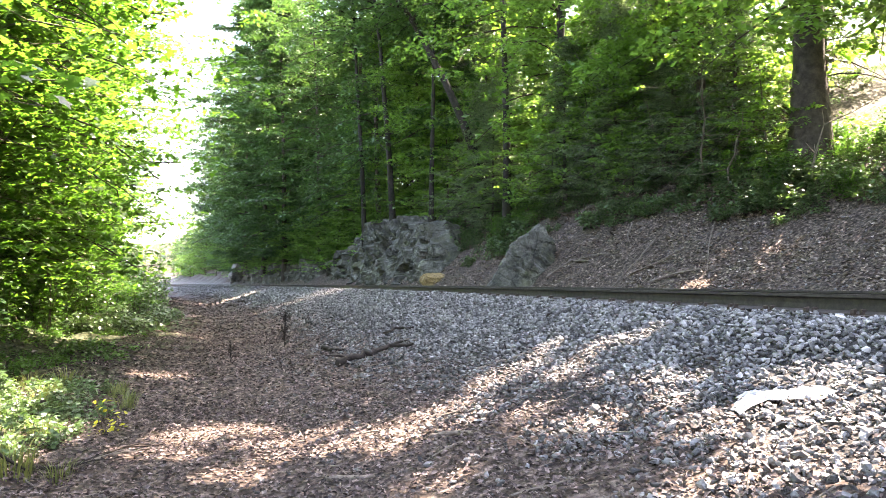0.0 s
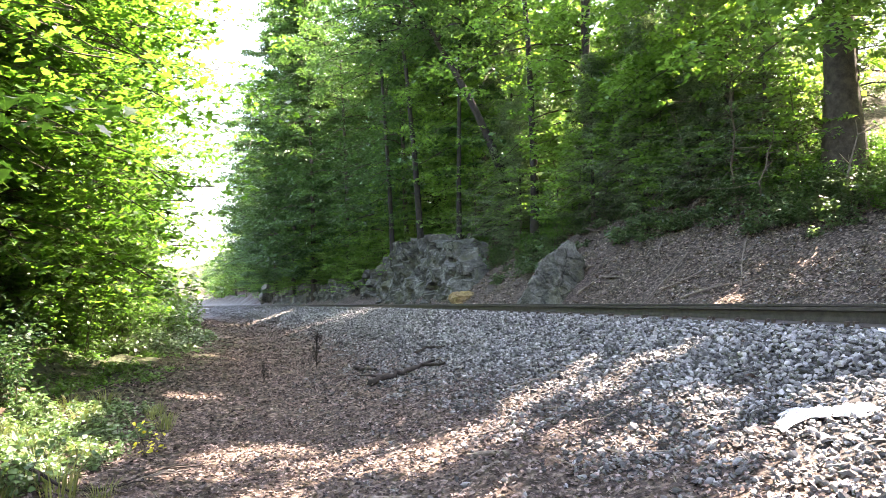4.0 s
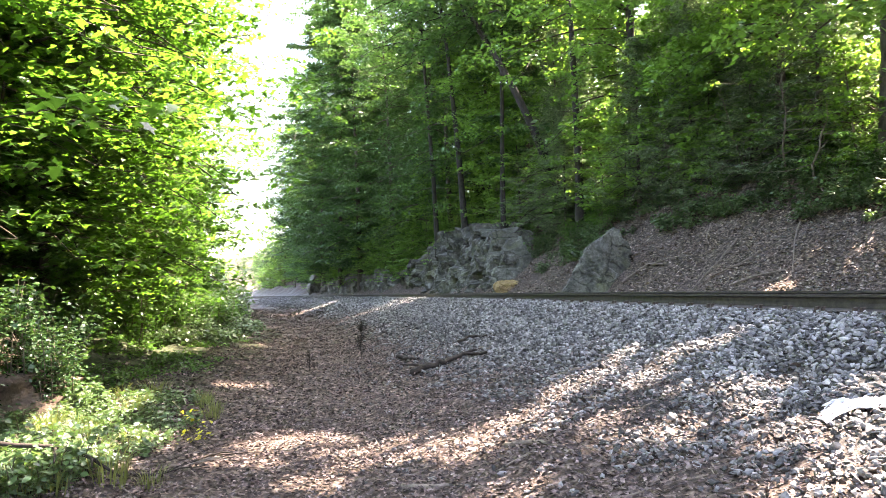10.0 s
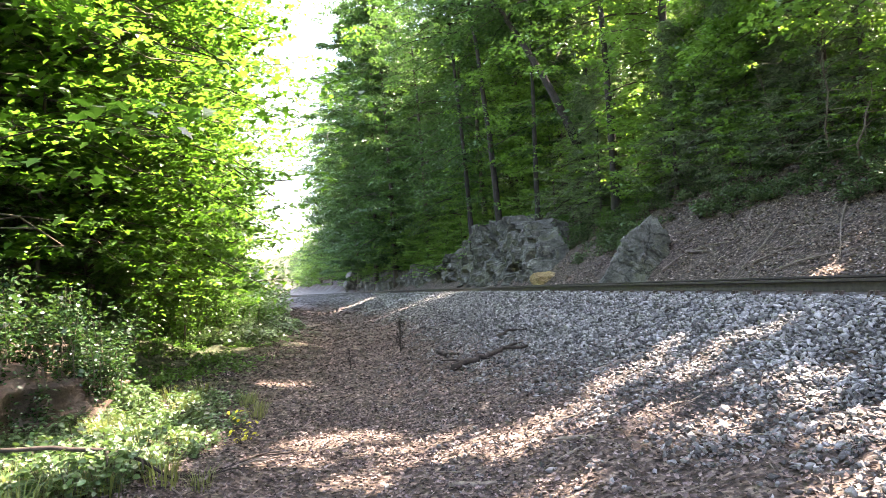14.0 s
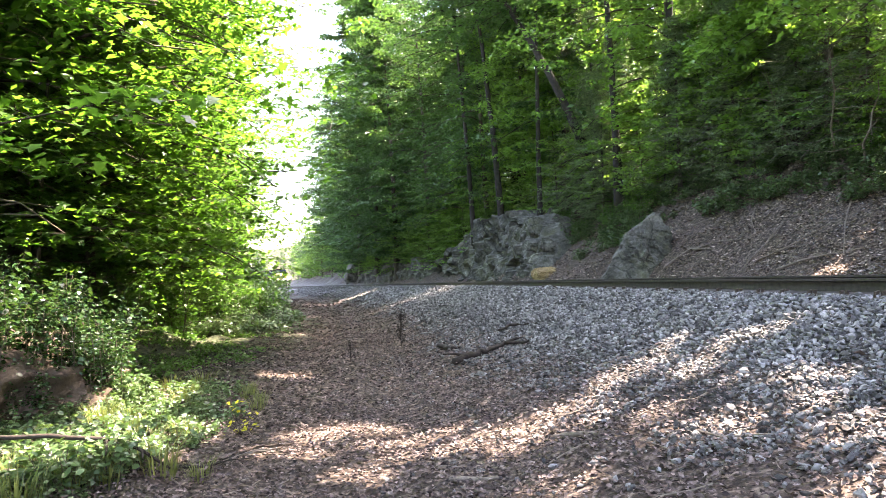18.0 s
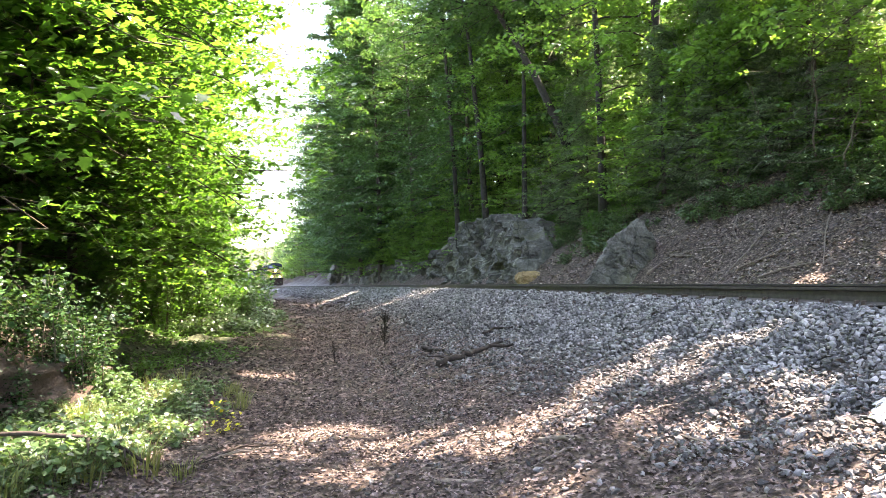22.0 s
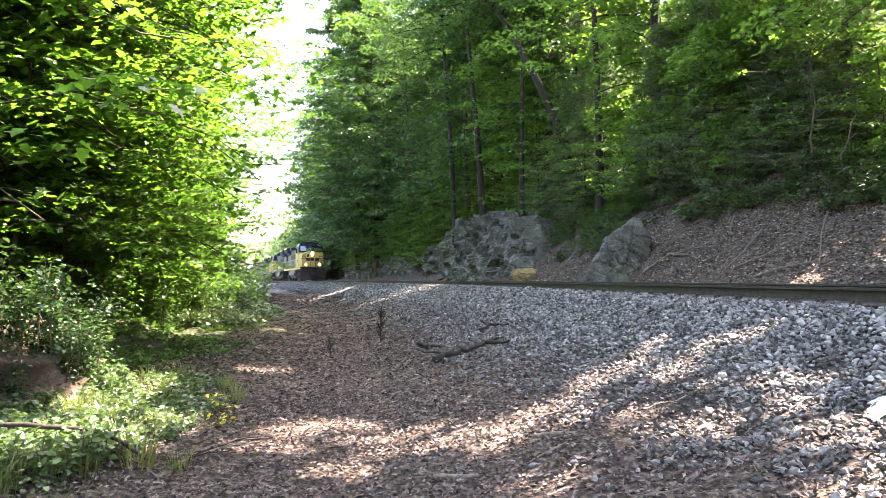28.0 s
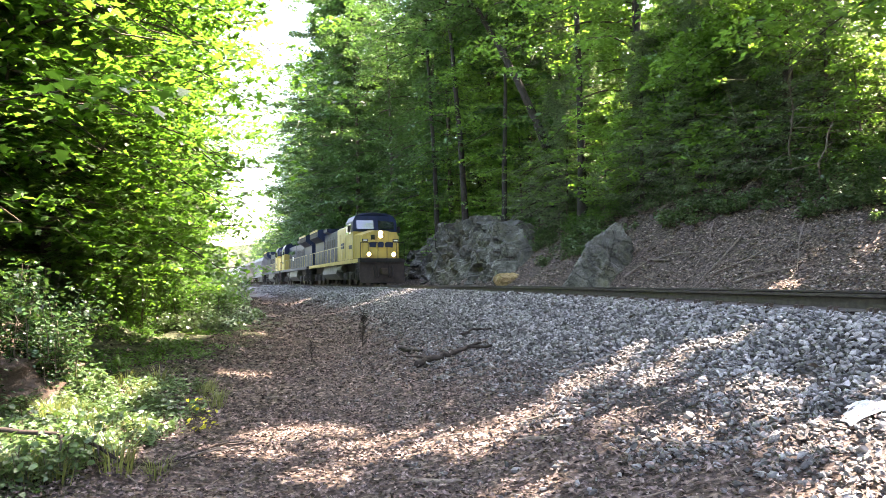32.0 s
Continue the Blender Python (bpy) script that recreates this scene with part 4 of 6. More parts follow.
# ---- ballast, dead leaves, twigs ----
def ico():
    p = (1 + 5 ** 0.5) / 2
    V = np.array([(-1, p, 0), (1, p, 0), (-1, -p, 0), (1, -p, 0), (0, -1, p), (0, 1, p), (0, -1, -p), (0, 1, -p), (p, 0, -1), (p, 0, 1), (-p, 0, -1), (-p, 0, 1)], float)
    F = np.array([(0, 11, 5), (0, 5, 1), (0, 1, 7), (0, 7, 10), (0, 10, 11), (1, 5, 9), (5, 11, 4), (11, 10, 2), (10, 7, 6), (7, 1, 8), (3, 9, 4), (3, 4, 2), (3, 2, 6), (3, 6, 8), (3, 8, 9), (4, 9, 5), (2, 4, 11), (6, 2, 10), (8, 6, 7), (9, 8, 1)])
    return V / np.linalg.norm(V[0]), F


ICO_V, ICO_F = ico()


def turns(r, n, tilt=0.5):
    """Random rotation matrices, mostly about the vertical."""
    a, b, c = r.uniform(0, 6.283, n), r.normal(0, tilt, n), r.normal(0, tilt, n)
    ca, sa, cb, sb, cc, sc = np.cos(a), np.sin(a), np.cos(b), np.sin(b), np.cos(c), np.sin(c)
    z, o = np.zeros(n), np.ones(n)
    Rz = np.stack([np.stack([ca, -sa, z], -1), np.stack([sa, ca, z], -1), np.stack([z, z, o], -1)], 1)
    Rx = np.stack([np.stack([o, z, z], -1), np.stack([z, cb, -sb], -1), np.stack([z, sb, cb], -1)], 1)
    Ry = np.stack([np.stack([cc, z, sc], -1), np.stack([z, o, z], -1), np.stack([-sc, z, cc], -1)], 1)
    return Rz @ Rx @ Ry


def stones(r, P, size):
    n = len(P)
    S = size[:, None] * np.stack([r.uniform(0.8, 1.3, n), r.uniform(0.6, 0.95, n), r.uniform(0.4, 0.75, n)], -1) * 0.5
    V = ICO_V[None] * (1 + r.normal(0, 0.22, (n, 12, 1))) + r.normal(0, 0.13, (n, 12, 3))
    V = np.einsum("nij,nkj->nki", turns(r, n), V * S[:, None]) + P[:, None]
    F = ICO_F[None] + (np.arange(n) * 12)[:, None, None]
    return V.reshape(-1, 3), F.reshape(-1, 3)


def strew(r, v0, v1, y0, y1, per_m2):
    n = int((v1 - v0) * (y1 - y0) * per_m2)
    v, y = r.uniform(v0, v1, n), r.uniform(y0, y1, n)
    x, yy = place(v, y)
    return v, x, yy


def on_ballast(v, x, y, r):
    """Stones thin out towards the gully in an uneven edge."""
    edge = ballast_foot(y) + 0.5 * bumps(x, y, 1.7) + 0.25 * bumps(x, y, 0.6)
    return (v - edge) / 0.7 + r.normal(0, 0.3, len(v)) > 0


def build_ballast():
    r = np.random.default_rng(21)
    bed = tagged(new("ballast"), "bank of grey crushed-stone ballast below the rail", "ballast", kind="structure")
    groups = []
    for y0, y1, dens, lo, hi in ((1.0, 6.5, 860, 0.024, 0.054), (6.5, 11.0, 700, 0.027, 0.056), (11.0, 17.0, 440, 0.034, 0.062), (17.0, 32.0, 140, 0.05, 0.085), (32.0, 60.0, 40, 0.07, 0.11), (60.0, 110.0, 12, 0.11, 0.16)):
        v, x, y = strew(r, -5.0, 1.6, y0, y1, dens)
        ok = on_ballast(v, x, y, r) & (x < 0.85 * y + 1.2) & ~((np.abs(v + GAUGE / 2) < 0.1) & (r.uniform(0, 1, len(v)) < 1)) & ~((v > -0.65) & (r.uniform(0, 1, len(v)) < 0.85)) & ~((np.abs(v) < 1.32) & (r.uniform(0, 1, len(v)) < 0.4))
        v, x, y = v[ok], x[ok], y[ok]
        size = r.uniform(lo, hi, len(x)) * np.where(r.uniform(0, 1, len(x)) < 0.06, 1.35, 1)
        z = ground_z(x, y) + size * r.uniform(-0.1, 0.75, len(x))
        groups.append((np.stack([x, y, z], -1), size))
    P, S = np.concatenate([g[0] for g in groups]), np.concatenate([g[1] for g in groups])
    near = np.nonzero((P[:, 1] < 5.2) & (P[:, 1] > 2.6) & (P[:, 0] > 1.2) & (P[:, 0] < 2.9) & (S > 0.041))[0][:300]
    rest = np.setdiff1d(np.arange(len(P)), near)
    # stones up the bank take the copy brightened for skylight
    up = offset(P[rest, 0], P[rest, 1])[0] + r.normal(0, 0.25, len(rest)) > -2.9
    for some, mat, label in ((rest[~up], M_STONE, "angular grey crushed stones"), (rest[up], M_STONE_SKYLIT, "angular crushed stones, toned pale grey for skylight")):
        V, F = stones(r, P[some], S[some])
        tagged(part("loose_stone", mesh_np("loose_stone", V, F, mat), mat, bed), label, kind="stuff")
    shapes = []
    for i in range(24):
        V, F = stones(r, np.zeros((1, 3)), np.ones(1))
        shapes.append(mesh_np("stone", V, F, M_STONE_ONE))
    for k in near:
        o = new("stone", shapes[r.integers(24)])
        o.parent = bed
        o.matrix_basis = pose(*P[k], 0, 0, r.uniform(0, 360))
        o.scale = (S[k],) * 3
    # a few grey stones rolled down among the leaves and on the foot of the hill
    v, x, y = strew(r, -5.6, -4.2, 1.5, 14, 24)
    v2, x2, y2 = strew(r, 3.0, 6.2, 4, 17, 26)
    x, y = np.r_[x, x2], np.r_[y, y2]
    size = r.uniform(0.03, 0.065, len(x))
    V, F = stones(r, np.stack([x, y, ground_z(x, y) + 0.25 * size], -1), size)
    tagged(part("rolled_stone", mesh_np("rolled_stone", V, F, M_STONE), M_STONE, bed), kind="stuff")


def build_litter():
    r = np.random.default_rng(22)
    soup, hill = Soup(), Soup()
    for v0, v1, y0, y1, d, s in ((-7.6, -2.4, 1.5, 9, 1300, 0.036), (-8.4, -3.3, 9, 20, 420, 0.05), (-8.4, -3.4, 20, 40, 80, 0.09), (-8.6, -3.4, 40, 75, 25, 0.16), (2.9, 8.5, 5, 20, 300, 0.085), (2.9, 8.5, 20, 45, 150, 0.11), (-11, -7.6, 3, 14, 45, 0.07), (-3.4, -1.4, 1.5, 16, 7, 0.07)):
        v, x, y = strew(r, v0, v1, y0, y1, d)
        keep = (v > 0) | (r.uniform(0, 1, len(v)) < np.clip((ballast_foot(y) + 1.05 - v) / 1.3, 0.2, 1)) | (d < 10)
        if v0 > 0:
            keep &= bumps(x, y, 2.6) + r.normal(0, 0.35, len(v)) < 0.6
        x, y = x[keep], y[keep]
        P = np.stack([x, y, ground_z(x, y) + r.uniform(0.004, 0.055, len(x))], -1)
        V, F = leaf_quads(P, s, r, up=0.62, droop=0.0, width=0.6)
        (hill if v0 > 0 else soup).add(V, F)
    tagged(new("leaf_litter", soup.mesh("leaf_litter", M_LITTER)), "curled brown dead leaves lying on the soil", "leaf litter", kind="stuff")
    tagged(new("leaf_litter", hill.mesh("leaf_litter", M_LITTER_DRY)), "pale dry dead leaves lying on the steep bank", "leaf litter", kind="stuff")
    wood = Soup()
    for v0, v1, y0, y1, d in ((-7.2, -3.4, 2, 14, 5), (3.2, 7.5, 8, 30, 3.5)):
        v, x, y = strew(r, v0, v1, y0, y1, d)
        for a, b in zip(x, y):
            ang, L = r.uniform(0, 6.28), r.uniform(0.1, 0.45)
            q = np.linspace(-0.5, 0.5, 4) * L
            px, py = a + np.cos(ang) * q, b + np.sin(ang) * q + r.normal(0, 0.02, 4)
            pts = np.stack([px, py, ground_z(px, py) + 0.02 + r.uniform(0, 0.02, 4)], -1)
            V, F = tube(pts, np.linspace(0.007, 0.003, 4) * r.uniform(0.7, 1.6), 5)
            wood.add(V, F)
    tagged(new("fallen_twigs", wood.mesh("fallen_twigs", M_DEAD)), "short grey fallen twigs among the dead leaves", "twigs", kind="stuff")


M_STONE_ONE = mottled("ballast_stone_single", [(0.3, (0.07, 0.067, 0.065)), (0.5, (0.21, 0.2, 0.193)), (0.7, (0.42, 0.4, 0.385))], 2.0, 0.85, 0.05, 9, per_object=0.8)
build_ballast()
build_litter()


def stick(name, pts, r0, r1, label, cat="branch", lift=0.02, mat=None, side=()):
    """A fallen branch that lies on the ground along plan points; side: short forks (index, dx, dy, dz)."""
    P = np.array([(x, y, float(ground_z(x, y)) + lift + h) for x, y, h in pts])
    t = np.linspace(0, 1, len(P))
    tt = np.linspace(0, 1, len(P) * 4)
    rr = np.random.default_rng(int(abs(pts[0][0]) * 100) + 1)
    Q = np.stack([np.interp(tt, t, P[:, a]) for a in range(3)], -1) + rr.normal(0, r0 * 0.22, (len(tt), 3))
    top = new(name)
    V, F = tube(Q, np.linspace(r0, r1, len(Q)) * (1 + rr.normal(0, 0.08, len(Q))), 8)
    part("stem", mesh_np("stem", V, F, mat or M_DEAD, True), M_DEAD, top)
    for i, dx, dy, dz in side:
        a = P[i]
        V, F = tube(np.stack([a, a + np.array([dx, dy, dz]) * 0.5 + (0.01, 0, 0.02), a + np.array([dx, dy, dz])]), [r1 * 1.2, r1, r1 * 0.5], 6)
        part("fork", mesh_np("fork", V, F, mat or M_DEAD, True), M_DEAD, top)
    return tagged(top, label, cat)


M_DARKWOOD = mottled("rotten_wood", [(0.3, (0.012, 0.009, 0.0075)), (0.7, (0.045, 0.034, 0.027))], 10.0, 0.95, 0.01, 50)
stick("fallen_branch", [(0.65, 5.19, 0.02), (0.85, 4.85, 0.02), (1.0, 4.43, 0.0)], 0.022, 0.012, "short weathered stick lying on the gravel edge")
stick("fallen_branch", [(-0.16, 10.08, 0.02), (0.05, 10.0, 0.05), (0.2, 10.03, 0.06), (0.36, 10.13, 0.06), (0.62, 10.43, 0.05), (0.91, 10.09, 0.03)], 0.05, 0.02, "thick dark rotten branch lying among dead leaves", mat=M_DARKWOOD, side=((1, -0.35, 0.12, 0.03), (3, 0.25, 0.35, 0.06), (4, 0.3, 0.2, 0.05)))
stick("fallen_branch", [(-0.46, 12.93, 0.02), (-0.3, 12.2, 0.05), (-0.09, 11.42, 0.02)], 0.045, 0.025, "dark rotten stick lying among dead leaves", mat=M_DARKWOOD)
stick("fallen_branch", [(0.6, 11.9, 0.03), (0.78, 12.1, 0.05), (1.09, 11.86, 0.03)], 0.03, 0.015, "thin brown stick lying on the ballast", mat=M_DARKWOOD)
stick("fallen_branch", [(1.3, 7.1, 0.0), (1.7, 7.2, 0.02), (2.15, 7.4, 0.0)], 0.018, 0.008, "thin stick lying on the ballast")
stick("fallen_branch", [(-0.1, 4.88, 0.0), (0.1, 4.75, 0.02), (0.25, 4.7, 0.0)], 0.02, 0.012, "short broken stick in the gully")
stick("fallen_branch", [(-3.9, 4.95, 0.19), (-3.05, 5.0, 0.18), (-2.6, 5.12, 0.17), (-2.36, 5.12, 0.13), (-2.1, 5.12, 0.03)], 0.02, 0.01, "long dark fallen branch lying over low green plants", mat=M_DARKWOOD, side=((2, 0.15, -0.3, -0.05), (3, 0.12, -0.2, -0.03)))
stick("fallen_branch", [(-2.14, 5.3, 0.03), (-1.92, 5.25, 0.03), (-1.7, 5.76, 0.05), (-1.45, 6.0, 0.04)], 0.014, 0.006, "thin forked branch at the edge of the grass", mat=M_DARKWOOD, side=((1, 0.3, 0.1, 0.03), (2, 0.25, -0.05, 0.02)))
stick("fallen_branch", [(-1.95, 5.25, 0.0), (-1.75, 5.5, 0.03), (-1.5, 5.75, 0.05)], 0.012, 0.005, "thin forked twig at the edge of the grass", side=((1, 0.25, -0.05, 0.05),))
BANK_BRANCHES = (
    ((6.45, 22.8), (6.8, 22.6), (7.17, 22.4), (7.5, 21.2), (7.81, 19.9)), ((7.17, 22.4), (7.3, 21.6), (7.35, 20.9)), ((7.5, 18.2), (7.79, 17.5), (8.2, 17.2), (8.7, 16.85)),
    ((7.36, 16.7), (7.76, 16.2), (8.58, 14.8)), ((8.6, 19.0), (7.9, 18.7), (6.9, 18.2)), ((9.4, 17.2), (8.8, 16.4), (8.1, 15.2)), ((8.9, 21.5), (8.3, 20.4), (8.1, 19.6)), ((7.4, 24.6), (7.9, 24.0), (8.5, 22.8)))
for i, pts in enumerate(BANK_BRANCHES):
    stick("fallen_branch", [(x, y, 0.05 + 0.02 * (k % 2)) for k, (x, y) in enumerate(pts)], 0.04 - 0.003 * i, 0.012, "bare dead branch lying on the leafy bank", side=((1, 0.35, -0.3, 0.12), (1, -0.3, 0.25, 0.08)))

# ---- low plants ----
def make_herb(name, seed, stems, height, spread, per_stem, size, mat, width=0.6, up=0.7):
    """A clump of leafy stems."""
    r = np.random.default_rng(seed)
    plant = new(name)
    wood, pts = Soup(), []
    for i in range(stems):
        a, q = r.uniform(0, 6.28), spread * math.sqrt(r.uniform(0, 1))
        h = height * r.uniform(0.5, 1.1)
        t = np.linspace(0, 1, 4)
        lean = r.normal(0, 0.25, 2) * h
        P = np.stack([np.cos(a) * q + lean[0] * t ** 2, np.sin(a) * q + lean[1] * t ** 2, h * t - 0.03], -1)
        V, F = tube(P, [0.004 + 0.004 * height, 0.004 + 0.002 * height, 0.003, 0.002], 4)
        wood.add(V, F)
        u = r.uniform(0.08, 1, per_stem)
        c = np.stack([np.interp(u, t, P[:, k]) for k in range(3)], -1)
        pts.append(c + r.normal(0, 0.35 * size + 0.05 * height, (per_stem, 3)) * (1, 1, 0.5))
    tagged(part("stem", wood.mesh("stem", M_STEM, True), M_STEM, plant), kind="stuff")
    V, F = leaf_quads(np.concatenate(pts), size, r, up=up, droop=0.2, width=width, blade=OVAL)
    part("foliage", mesh_np("foliage", V, F, mat), mat, plant)
    return plant


def make_tuft(seed, blades, height, spread, mat):
    r = np.random.default_rng(seed)
    n = blades
    a, q = r.uniform(0, 6.28, n), spread * np.sqrt(r.uniform(0, 1, n))
    base = np.stack([np.cos(a) * q, np.sin(a) * q, np.full(n, -0.02)], -1)
    d = np.stack([np.cos(a), np.sin(a), np.zeros(n)], -1) * r.uniform(0.1, 0.7, n)[:, None]
    h = height * r.uniform(0.5, 1.1, n)[:, None]
    side = np.stack([-np.sin(a), np.cos(a), np.zeros(n)], -1) * 0.005
    mid = base + d * h * 0.4 + np.array([0, 0, 0.65]) * h
    tip = base + d * h + np.array([0, 0, 0.9]) * h
    V = np.stack([base - side, base + side, mid + side * 0.8, mid - side * 0.8, tip + side * 0.1, tip - side * 0.1], 1).reshape(-1, 3)
    k = np.arange(n)[:, None] * 6
    F = np.concatenate([k + [0, 1, 2, 3], k + [3, 2, 4, 5]])
    tuft = new("grass_tuft")
    tagged(part("blade", mesh_np("blade", V, F, mat), mat, tuft), kind="stuff")
    return tuft


bank = [make_herb("bank_plant", 361 + i, 20, 0.24, 0.34, 20, 0.06, M_HERB, 0.75) for i in range(2)]
cover = [make_herb("groundcover_plant", 351 + i, 20, 0.2, 0.4, 16, 0.06, M_LEAF, 0.75) for i in range(2)]
herb = [make_herb("herb", 301 + i, 20, 0.24, 0.34, 20, 0.06, M_HERB, 0.75) for i in range(3)]
lush = [make_herb("shrub", 311 + i, 26, 1.0, 0.55, 46, 0.085, M_LEAF, 0.7) for i in range(2)]
glossy = [make_herb("bush", 316 + i, 26, 1.0, 0.55, 52, 0.07, M_BUSH, 0.7) for i in range(2)]
brush = [make_herb("shrub", 321 + i, 18, 0.8, 0.6, 26, 0.12, M_HERB, 0.7) for i in range(2)]
tuft = [make_tuft(331 + i, 70, 0.34, 0.16, M_GRASS) for i in range(2)]

H = np.random.default_rng(9)
for i in range(130):
    y = 3.6 + 6.5 * H.uniform(0, 1) ** 1.2
    v = -7.35 - 3.2 * H.uniform(0, 1) ** 1.1 - 0.03 * y
    stand(herb[H.integers(3)], v, y, H.uniform(0, 360), H.uniform(0.6, 1.2), "low broad-leaved green weed on the verge", "weed", "verge weeds")
for i in range(90):
    v, y = -7.9 - 3.5 * H.uniform(0, 1), 9.5 + 18 * H.uniform(0, 1)
    stand(cover[H.integers(2)], v, y, H.uniform(0, 360), H.uniform(0.6, 1.3), "low broad-leaved green weed on the verge", "weed", "verge weeds")
for i in range(60):
    v, y = -8.1 - 1.5 * H.uniform(0, 1), 18 + 14 * H.uniform(0, 1)
    stand(herb[H.integers(3)], v, y, H.uniform(0, 360), H.uniform(1.0, 1.9), "sunlit green weed at the foot of the thicket", "weed", "verge weeds")
for i in range(70):
    v, y = -7.25 - 2.0 * H.uniform(0, 1), 5.4 + 4.4 * H.uniform(0, 1)
    stand(herb[H.integers(3)], v, y, H.uniform(0, 360), H.uniform(0.5, 1.05), "low broad-leaved green weed on the verge", "weed", "verge weeds")
for i in range(100):
    v, y = 6.0 + 2.8 * H.uniform(0, 1), 9 + 27 * H.uniform(0, 1)
    stand(bank[H.integers(2)], v + (0.6 if y > 18 else 0), y, H.uniform(0, 360), H.uniform(0.9, 1.9), "low green plant on the leafy bank", "weed", "bank weeds")
for i in range(60):
    y = 3.2 + 7 * H.uniform(0, 1) ** 1.4
    v = -6.85 - 1.9 * H.uniform(0, 1)
    stand(tuft[H.integers(2)], v, y, H.uniform(0, 360), H.uniform(0.5, 1.0), "tuft of thin grass at the edge of the path", "grass tuft", "grass tufts")
for i in range(24):
    v, y = -8.5 - 2.2 * H.uniform(0, 1), 27 + 1.0 * i + H.uniform(-0.5, 0.5)
    stand(lush[H.integers(2)] if H.uniform() < 0.5 else brush[H.integers(2)], v - 0.5, y, H.uniform(0, 360), H.uniform(0.9, 1.8), "bright leafy shrub at the foot of the thicket", "shrub", "thicket shrubs")
for i in range(26):
    stand(lush[H.integers(2)], -10.6 - H.uniform(0, 2.0), 8.5 + 0.72 * i + H.uniform(-0.3, 0.3), H.uniform(0, 360), H.uniform(1.0, 1.9), "leafy green shrub under the maples of the thicket", "shrub", "thicket shrubs")
for i in range(16):
    stand(brush[H.integers(2)], -8.6 - H.uniform(0, 1.5), 48 + 5 * i, H.uniform(0, 360), H.uniform(1.6, 2.8), "bright leafy shrub at the foot of the thicket", "shrub", "thicket shrubs")
for i in range(120):
    y = 6 + 34 * H.uniform(0, 1)
    v0 = 6.5 if y < 30 else 5.8
    stand(brush[H.integers(2)] if H.uniform() < 0.6 else lush[H.integers(2)], v0 + H.uniform(0, 3.5), y, H.uniform(0, 360), H.uniform(0.5, 1.1), "leafy undergrowth shrub on the bank", "shrub", "bank undergrowth")
for i in range(22):
    stand(bank[H.integers(2)], 4.7 + H.uniform(0, 2.0), 25.4 + 6.2 * H.uniform(0, 1), H.uniform(0, 360), H.uniform(1.2, 2.4), "low green plant between the rocks", "weed", "bank weeds")
for i in range(26):
    stand(bank[H.integers(2)], 6.1 + H.uniform(0, 0.9), 13.5 + 11 * H.uniform(0, 1), H.uniform(0, 360), H.uniform(1.2, 2.2), "low green plant on the leafy bank", "weed", "bank weeds")
for i in range(8):
    stand(brush[H.integers(2)], 4.6 + H.uniform(0, 1.4), 26 + i * 1.2, H.uniform(0, 360), H.uniform(0.4, 0.8), "leafy undergrowth shrub between the rocks", "shrub", "bank undergrowth")
# the bush on the soil bank near the camera
for x, y, s in ((-4.3, 7.3, 0.95), (-4.5, 6.8, 1.0), (-4.1, 7.9, 0.85), (-4.05, 7.2, 0.6), (-4.2, 6.5, 0.55), (-5.2, 7.4, 1.2), (-4.7, 8.4, 1.0), (-4.9, 6.4, 0.9), (-5.6, 8.6, 1.3)):
    rise = 0.7 * math.sqrt(max(0.0, 1 - ((x + 5.4) / 1.5) ** 2 - ((y - 7.3) / 1.9) ** 2))
    ob = copy_thing(glossy[H.integers(2)], pose(x, y, float(ground_z(x, y)) + max(0.0, rise - 0.15), 0, 0, H.uniform(0, 360)))
    ob.scale = (s, s, s)
    tagged(ob, "glossy-leaved green bush on top of the eroded soil bank", "bush", "bushes on the soil bank")
for i in range(46):
    stand(brush[H.integers(2)] if H.uniform() < 0.5 else lush[H.integers(2)], 6.7 + H.uniform(0, 2.4), 7 + 12 * H.uniform(0, 1), H.uniform(0, 360), H.uniform(0.45, 0.95), "leafy undergrowth shrub on the bank", "shrub", "bank undergrowth")
# sunlit shrub on the bank
for x, y, s in ((10.0, 16.0, 0.9), (10.5, 16.4, 1.0), (10.9, 16.0, 1.0), (11.3, 16.8, 0.9)):
    ob = copy_thing(brush[H.integers(2)], at(x, y, H.uniform(0, 360)))
    ob.scale = (s, s, s)
    tagged(ob, "sunlit pale green shrub on the bank", "shrub", "bank undergrowth")
# small yellow plant at the path's edge
yp = make_herb("yellow_plant", 341, 4, 0.42, 0.09, 9, 0.055, M_YELLOW, 0.7)
yp.matrix_basis = at(-2.08, 6.72)
tagged(yp, "small weed with yellow leaves at the path's edge", "weed")


